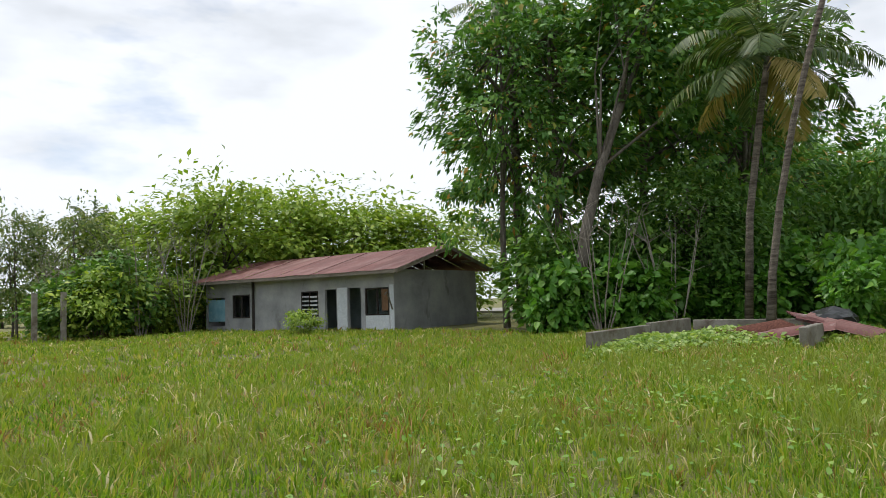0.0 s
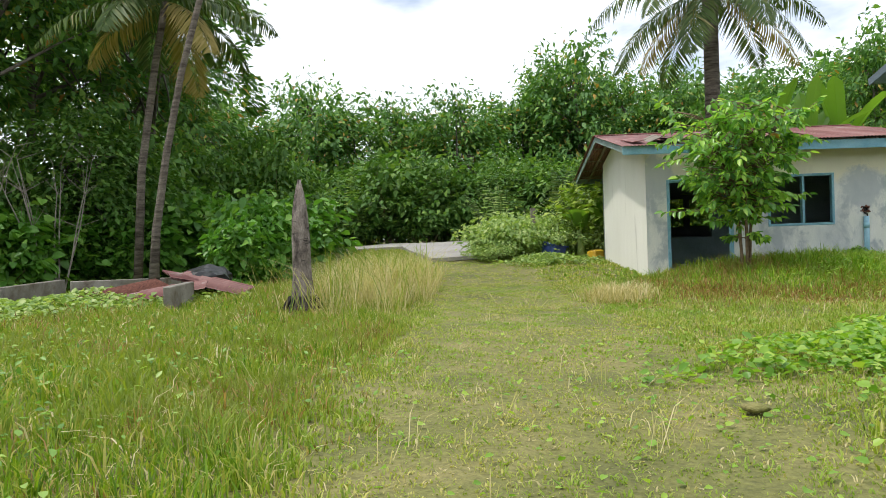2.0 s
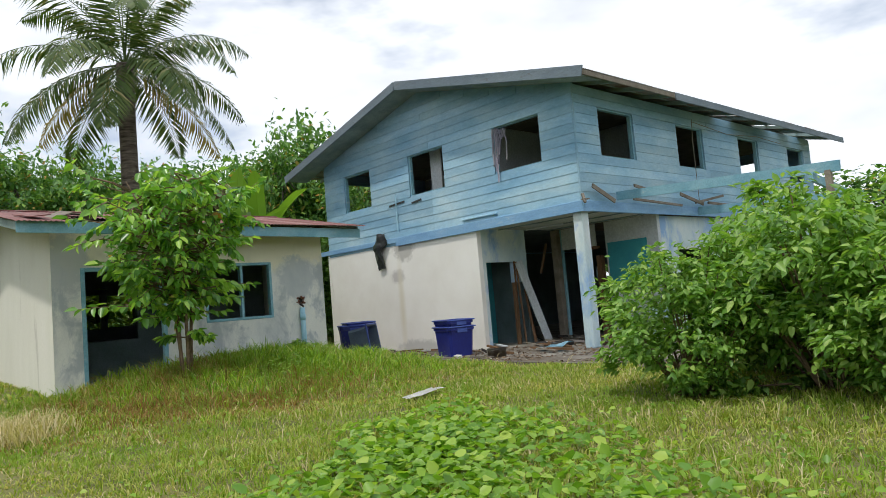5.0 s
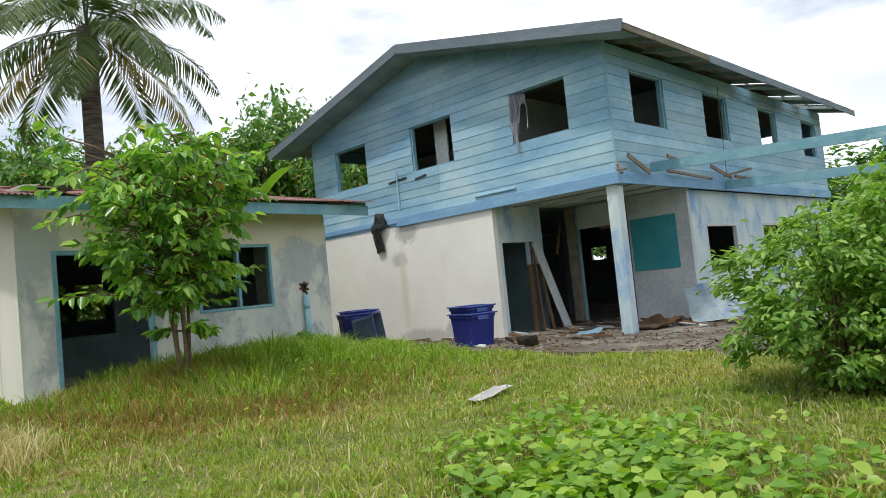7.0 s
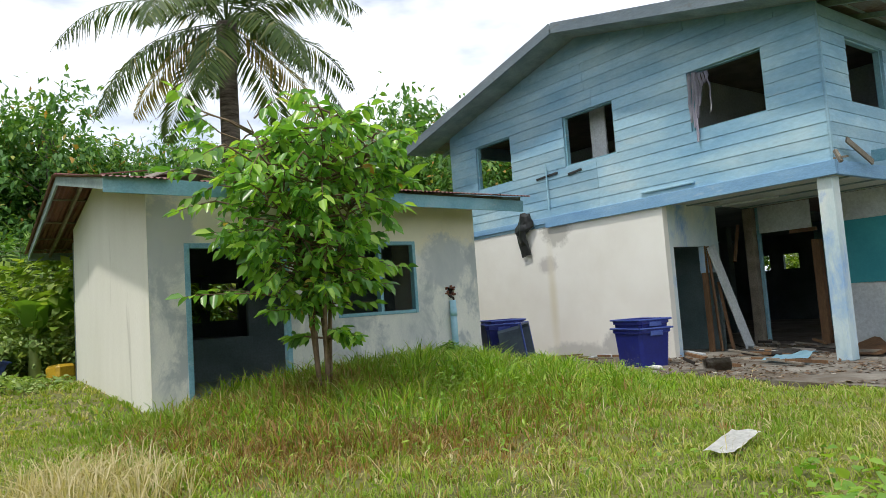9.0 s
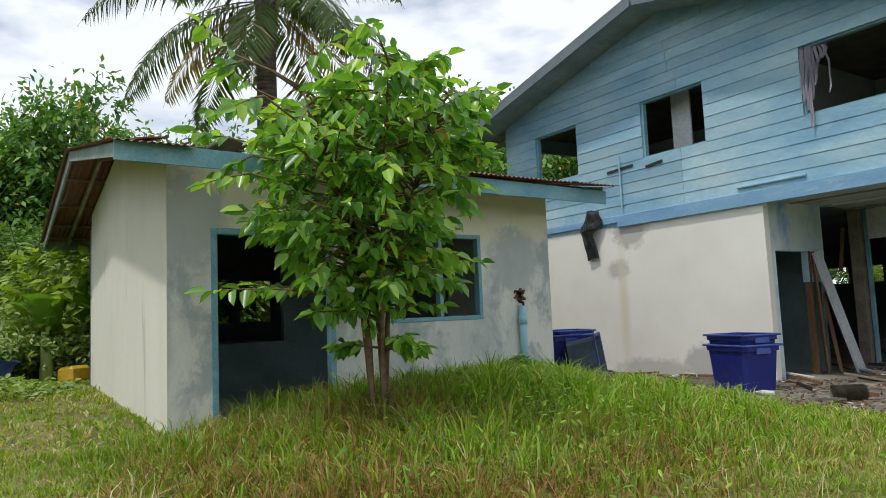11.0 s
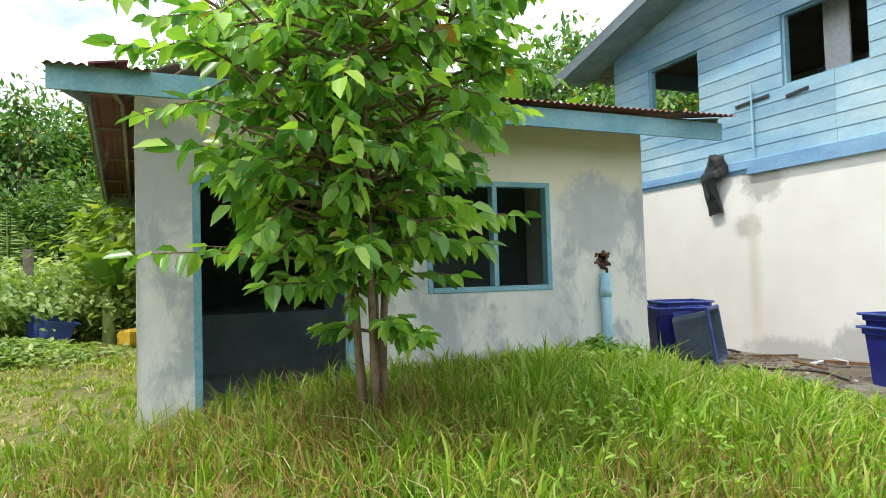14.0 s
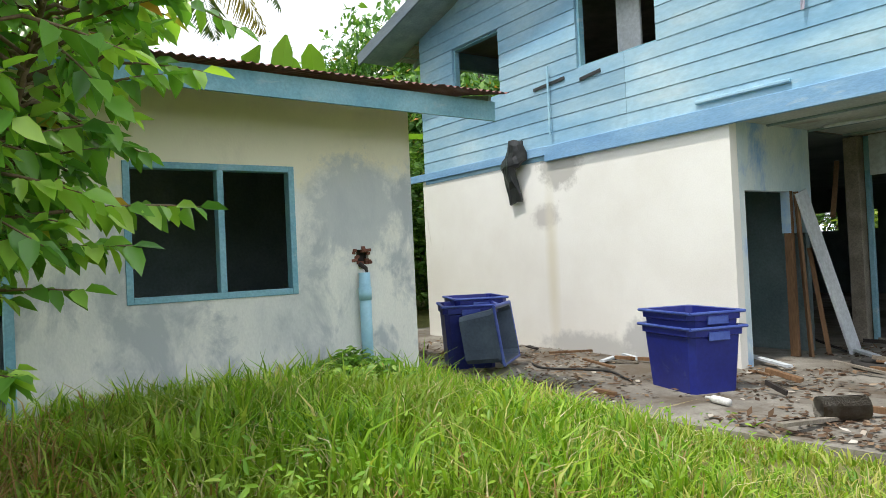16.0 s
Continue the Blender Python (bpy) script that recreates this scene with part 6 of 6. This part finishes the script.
# ---------------------------------------------------------------- creeper patches, weeds
def creeper(name, n, cx, cy, rx, ry, ang, leaf, mat, label, hmax=0.22, wide=0.85):
    u = RNG.random(n) ** 0.75 * (0.8 + 0.35 * RNG.random(n))
    a = RNG.random(n) * 2 * math.pi
    rad = u * (1 + 0.25 * np.sin(3 * a + cx) + 0.15 * np.sin(7 * a))
    px, py = rx * rad * np.cos(a), ry * rad * np.sin(a)
    c, s = math.cos(ang), math.sin(ang)
    x, y = cx + c * px - s * py, cy + s * px + c * py
    z = ground_z(x, y) + hmax * (0.25 + 0.75 * RNG.random(n)) * (1.1 - 0.6 * u)
    P = np.stack([x, y, z], 1)
    A = rnd_dirs(n) * np.array([1, 1, 0.35])
    N = unit(np.array([0, 0, 1.0]) + rnd_dirs(n) * 0.55)
    L = leaf * (0.55 + 0.75 * RNG.random(n))
    V, F = leaf_arrays(P, A, N, L, L * wide, 0.1)
    o = new(name, np_mesh(name, V, F, mat))
    return tagged(o, label, "creeper", kind="stuff")


creeper("creeper_patch", 2700, 6.0, -3.1, 2.4, 1.15, -0.95, 0.09, "leaf_creeper", "bright broad-leaved creeper spreading over the grass")
creeper("creeper_patch", 700, 3.9, -2.6, 1.5, 0.9, -0.6, 0.08, "leaf_creeper", "bright broad-leaved creeper spreading over the grass")
creeper("creeper_patch", 5200, 12.3, 8.6, 3.2, 1.9, 0.16, 0.11, "leaf_pale", "small-leaved creeper over the old foundation", 0.30)
creeper("creeper_patch", 1500, 14.75, -7.1, 0.55, 0.45, 0.0, 0.09, "leaf_bush", "weeds at the foot of the shed wall", 0.38, 0.5)
creeper("creeper_patch", 2200, 10.6, 9.6, 2.2, 0.9, 0.2, 0.10, "leaf_pale", "small-leaved creeper over the old foundation", 0.25)
creeper("creeper_patch", 1800, 20.4, -0.9, 1.4, 1.3, 0.0, 0.12, "leaf_pale", "low weeds by the shed", 0.3, 0.6)
creeper("low_weeds", 2600, 3.5, -2.5, 6.0, 5.0, 0.0, 0.055, "leaf_creeper", "small round-leaved weeds among the short grass", 0.09, 0.8)
creeper("low_weeds", 1500, 4.0, 5.0, 7.0, 3.2, 0.2, 0.06, "leaf_bush", "small leafy weeds in the meadow", 0.26, 0.6)
creeper("low_weeds", 1500, 12.3, -5.6, 2.0, 3.0, 0.0, 0.07, "leaf_creeper", "leafy weeds on the mound", 0.34, 0.35)


# ---------------------------------------------------------------- grass
def blades(x, y, h, w, lean=0.35, tuft=4):
    """Blades in tufts that splay out from their root."""
    n = len(x) * tuft
    ox, oy = RNG.normal(size=n) * 0.028, RNG.normal(size=n) * 0.028
    x, y = np.repeat(x, tuft) + ox, np.repeat(y, tuft) + oy
    h, w = np.repeat(h, tuft) * (0.6 + 0.6 * RNG.random(n)), np.repeat(w, tuft) * (0.7 + 0.6 * RNG.random(n))
    z = ground_z(x, y) - 0.01
    b = np.arctan2(oy, ox) + RNG.normal(size=n) * 0.7
    a = b + math.pi / 2 + RNG.normal(size=n) * 0.6
    side = np.stack([np.cos(a), np.sin(a), np.zeros(n)], 1) * (w / 2)[:, None]
    bend = np.stack([np.cos(b), np.sin(b), np.zeros(n)], 1) * (h * lean * (0.2 + 1.6 * RNG.random(n)))[:, None]
    P = np.stack([x, y, z], 1)
    up = np.zeros((n, 3))
    up[:, 2] = h
    V = np.stack([P - side, P + side, P + up * 0.6 + bend * 0.38 + side * 0.85, P + up * 0.6 + bend * 0.38 - side * 0.85, P + up * (0.95 - 0.25 * lean) + bend], 1).reshape(-1, 3)
    i = np.arange(n)[:, None] * 5
    return V, [i + np.array([[0, 1, 2, 3]]), i + np.array([[3, 2, 4]])]


def scatter(x0, x1, y0, y1, per_m2, keep):
    n = int((x1 - x0) * (y1 - y0) * per_m2)
    x, y = x0 + (x1 - x0) * RNG.random(n), y0 + (y1 - y0) * RNG.random(n)
    k = RNG.random(n) < keep(x, y)
    return x[k], y[k]


def clear(x, y):
    """1 where grass can grow: not on the apron, in the buildings, or on the paved ground."""
    ok = np.ones_like(x)
    ok[(y < -9.0 + 0.35 * wob(x, y, 2.2)) & (x > 7.6 + 0.4 * wob(y, x, 1.7)) & (x < 22)] = 0
    ok[(x > 15.1) & (x < 21.0) & (y > -8.1) & (y < -2.65)] = 0
    ok[(x > 22.4) & (np.abs(y - track_y(x)) < 1.0 + 0.3 * wob(x, y, 2.0))] = 0
    ok[(x > 31.2) & (x < 36.0)] = 0
    gx_, gy_ = x - 16.43, y - 25.4
    lx, ly = 0.978 * gx_ + 0.208 * gy_, -0.208 * gx_ + 0.978 * gy_
    ok[(lx > -0.05) & (lx < 6.65) & (ly > -0.05) & (ly < 13.3)] = 0
    return ok


def on_track(x, y):
    return 1 - smooth(np.abs(y - track_y(x)) + 0.18 * wob(x, y, 1.6), 1.1, 1.75)


def mound(x, y):
    return np.exp(-(((x - 13.5) / 3.0) ** 4) - ((y + 5.3) / 3.5) ** 4)


def meadow(x, y):
    return smooth(y - track_y(x) + 0.25 * wob(x, y, 1.3), 1.3, 2.1)


def brown(x, y):
    return np.exp(-((x - 10.9) / 1.05) ** 2 - ((y + 4.3) / 2.3) ** 2) + np.exp(-((x - 12.7) / 1.7) ** 2 - ((y + 2.9) / 1.0) ** 2)


def tall_dry(x, y):
    return np.exp(-(((x - 13.7) / 2.5) ** 2) - ((y - 3.2) / 0.8) ** 2) + 0.9 * np.exp(-((x - 11.5) / 0.55) ** 2 - ((y + 1.35) / 0.42) ** 2)


def height_at(x, y):
    h = 0.075 + 0.05 * wob(x, y, 0.8) ** 2
    h = h * (1 - on_track(x, y)) + 0.035 * on_track(x, y)
    h = np.maximum(h, meadow(x, y) * (0.17 + 0.06 * wob(x, y, 0.7)))
    h = np.maximum(h, mound(x, y) * (0.30 + 0.07 * wob(x, y, 1.9) + 0.09 * wob(x, y, 4.7, 2.0) + 0.05 * wob(x, y, 9.5, 0.7)))
    return h


# zones of the plan: beside the walk, the middle ground, and the far meadow
ZONES = ((-1.0, 12.5, -9.3, 3.6, 330, 0.010), (-3.0, 15.1, 3.6, 8.0, 210, 0.013), (12.5, 15.1, -9.3, 3.6, 330, 0.011), (-7.0, -1.0, -4.0, 12.0, 120, 0.015), (-1.0, 20.0, 8.0, 16.0, 80, 0.020),
         (15.1, 30.0, -9.0, 8.0, 80, 0.020), (-9.0, 16.5, 16.0, 40.0, 22, 0.035), (-30.0, 16.0, 40.0, 62.0, 4, 0.07), (-3.0, 7.5, -16.0, -9.3, 50, 0.020), (30.0, 37.0, -9.0, 8.0, 25, 0.03))
green, lush, short, dry, red = [], [], [], [], []
for x0, x1, y0, y1, d, w in ZONES:
    x, y = scatter(x0, x1, y0, y1, d, clear)
    t, mo = on_track(x, y), mound(x, y)
    h = height_at(x, y) * (0.55 + 0.75 * RNG.random(len(x))) * (1 + 0.28 * wob(x, y, 4.1, 0.5) + 0.22 * wob(x, y, 8.3, 1.7))
    ww = w * (0.6 + 0.8 * RNG.random(len(x)))
    pick = RNG.random(len(x))
    b = brown(x, y)
    patchy = np.clip(1.4 * (wob(x, y, 1.1, 2.0) * wob(x, y, 0.37, 0.3)) + 0.15, 0, 1) * meadow(x, y)
    s_red = pick < np.maximum(0.72 * np.clip(b * (0.75 + 0.6 * wob(x, y, 2.1, 0.9)), 0, 1), 0.26 * patchy)
    s_dry = ~s_red & (RNG.random(len(x)) < 0.05 + 0.05 * (1 - meadow(x, y)) + 0.55 * np.clip(tall_dry(x, y), 0, 1))
    s_lush = ~s_red & ~s_dry & (RNG.random(len(x)) < mo)
    s_short = ~s_red & ~s_dry & ~s_lush & (RNG.random(len(x)) < np.maximum(t, 0.75 * (1 - meadow(x, y))))
    s_green = ~(s_red | s_dry | s_lush | s_short)
    for sel, out, ln, k in ((s_green, green, 0.45, 1.0), (s_lush, lush, 0.5, 1.0), (s_short, short, 0.7, 1.0), (s_dry, dry, 0.9, 1.05), (s_red, red, 0.8, 1.15)):
        if sel.any():
            out.append(blades(x[sel], y[sel], (h * k)[sel], ww[sel] * (1.6 if out is lush else 1.0), ln))
# tall seed-headed clumps beside the stump and the shed
x, y = scatter(8.6, 17.5, 2.0, 5.0, 430, lambda x, y: clear(x, y) * np.clip(tall_dry(x, y), 0, 1) * 0.8)
hh = (0.95 + 0.3 * wob(x, y, 2.5)) * (0.35 + 0.75 * RNG.random(len(x)))
half = RNG.random(len(x)) < 0.8
dry.append(blades(x[half], y[half], hh[half], np.full(half.sum(), 0.008), 0.7))
green.append(blades(x[~half], y[~half], hh[~half] * 1.1, np.full((~half).sum(), 0.013), 0.45))
x, y = scatter(10.2, 12.8, -2.4, -0.4, 420, lambda x, y: clear(x, y) * np.clip(tall_dry(x, y), 0, 1))
dry.append(blades(x, y, 0.22 + 0.26 * RNG.random(len(x)), np.full(len(x), 0.009), 0.9))
x, y = scatter(12.4, 14.6, -5.3, -3.2, 260, lambda x, y: np.exp(-((x - 13.3) / 0.75) ** 2 - ((y + 4.2) / 0.75) ** 2))
half = RNG.random(len(x)) < 0.5
red.append(blades(x[half], y[half], 0.25 + 0.3 * RNG.random(half.sum()), np.full(half.sum(), 0.010), 0.7))
green.append(blades(x[~half], y[~half], 0.25 + 0.3 * RNG.random((~half).sum()), np.full((~half).sum(), 0.012), 0.6))
x, y = scatter(-1.0, 12.0, -8.5, 9.0, 2.0, clear)
dry.append(blades(x, y, 0.14 + 0.20 * RNG.random(len(x)), np.full(len(x), 0.006), 0.9))
for nm, groups_, mat, lab in (("meadow_grass", green, "grass", "knee-high green meadow grass"), ("lush_grass", lush, "lush", "lush bright green grass on the mound"), ("short_grass", short, "short_grass", "short trodden yellow-green grass"),
                              ("dry_grass", dry, "dry_grass", "tall straw-coloured dry grass"), ("brown_grass", red, "red_grass", "reddish brown seeding grass")):
    V, F = join(*groups_)
    tagged(new(nm, np_mesh(nm, V, F, mat)), lab, "grass", kind="stuff")

# ---------------------------------------------------------------- dead leaves and dirt on the apron
n = 9000
x, y = 8.2 + 11.5 * RNG.random(n), -9.4 - 5.2 * RNG.random(n) ** 1.3
k = (wob(x, y, 1.9) + 0.6 * RNG.random(n) > 0.15) & ~((x > 14.0) & (y < -11.78)) & ~((x > 10.85) & (y < -14.8))
x, y = x[k], y[k]
P = np.stack([x, y, np.full(len(x), SLAB + 0.006) + 0.02 * RNG.random(len(x))], 1)
L = 0.04 + 0.07 * RNG.random(len(x))
V, F = leaf_arrays(P, rnd_dirs(len(x)) * np.array([1, 1, 0.15]), unit(np.array([0, 0, 1.0]) + 0.4 * rnd_dirs(len(x))), L, L * 0.5, 0.05, True)
tagged(new("leaf_litter", np_mesh("leaf_litter", V, F, "litter")), "brown dead leaves and splinters on the concrete apron", "leaf litter", kind="stuff")
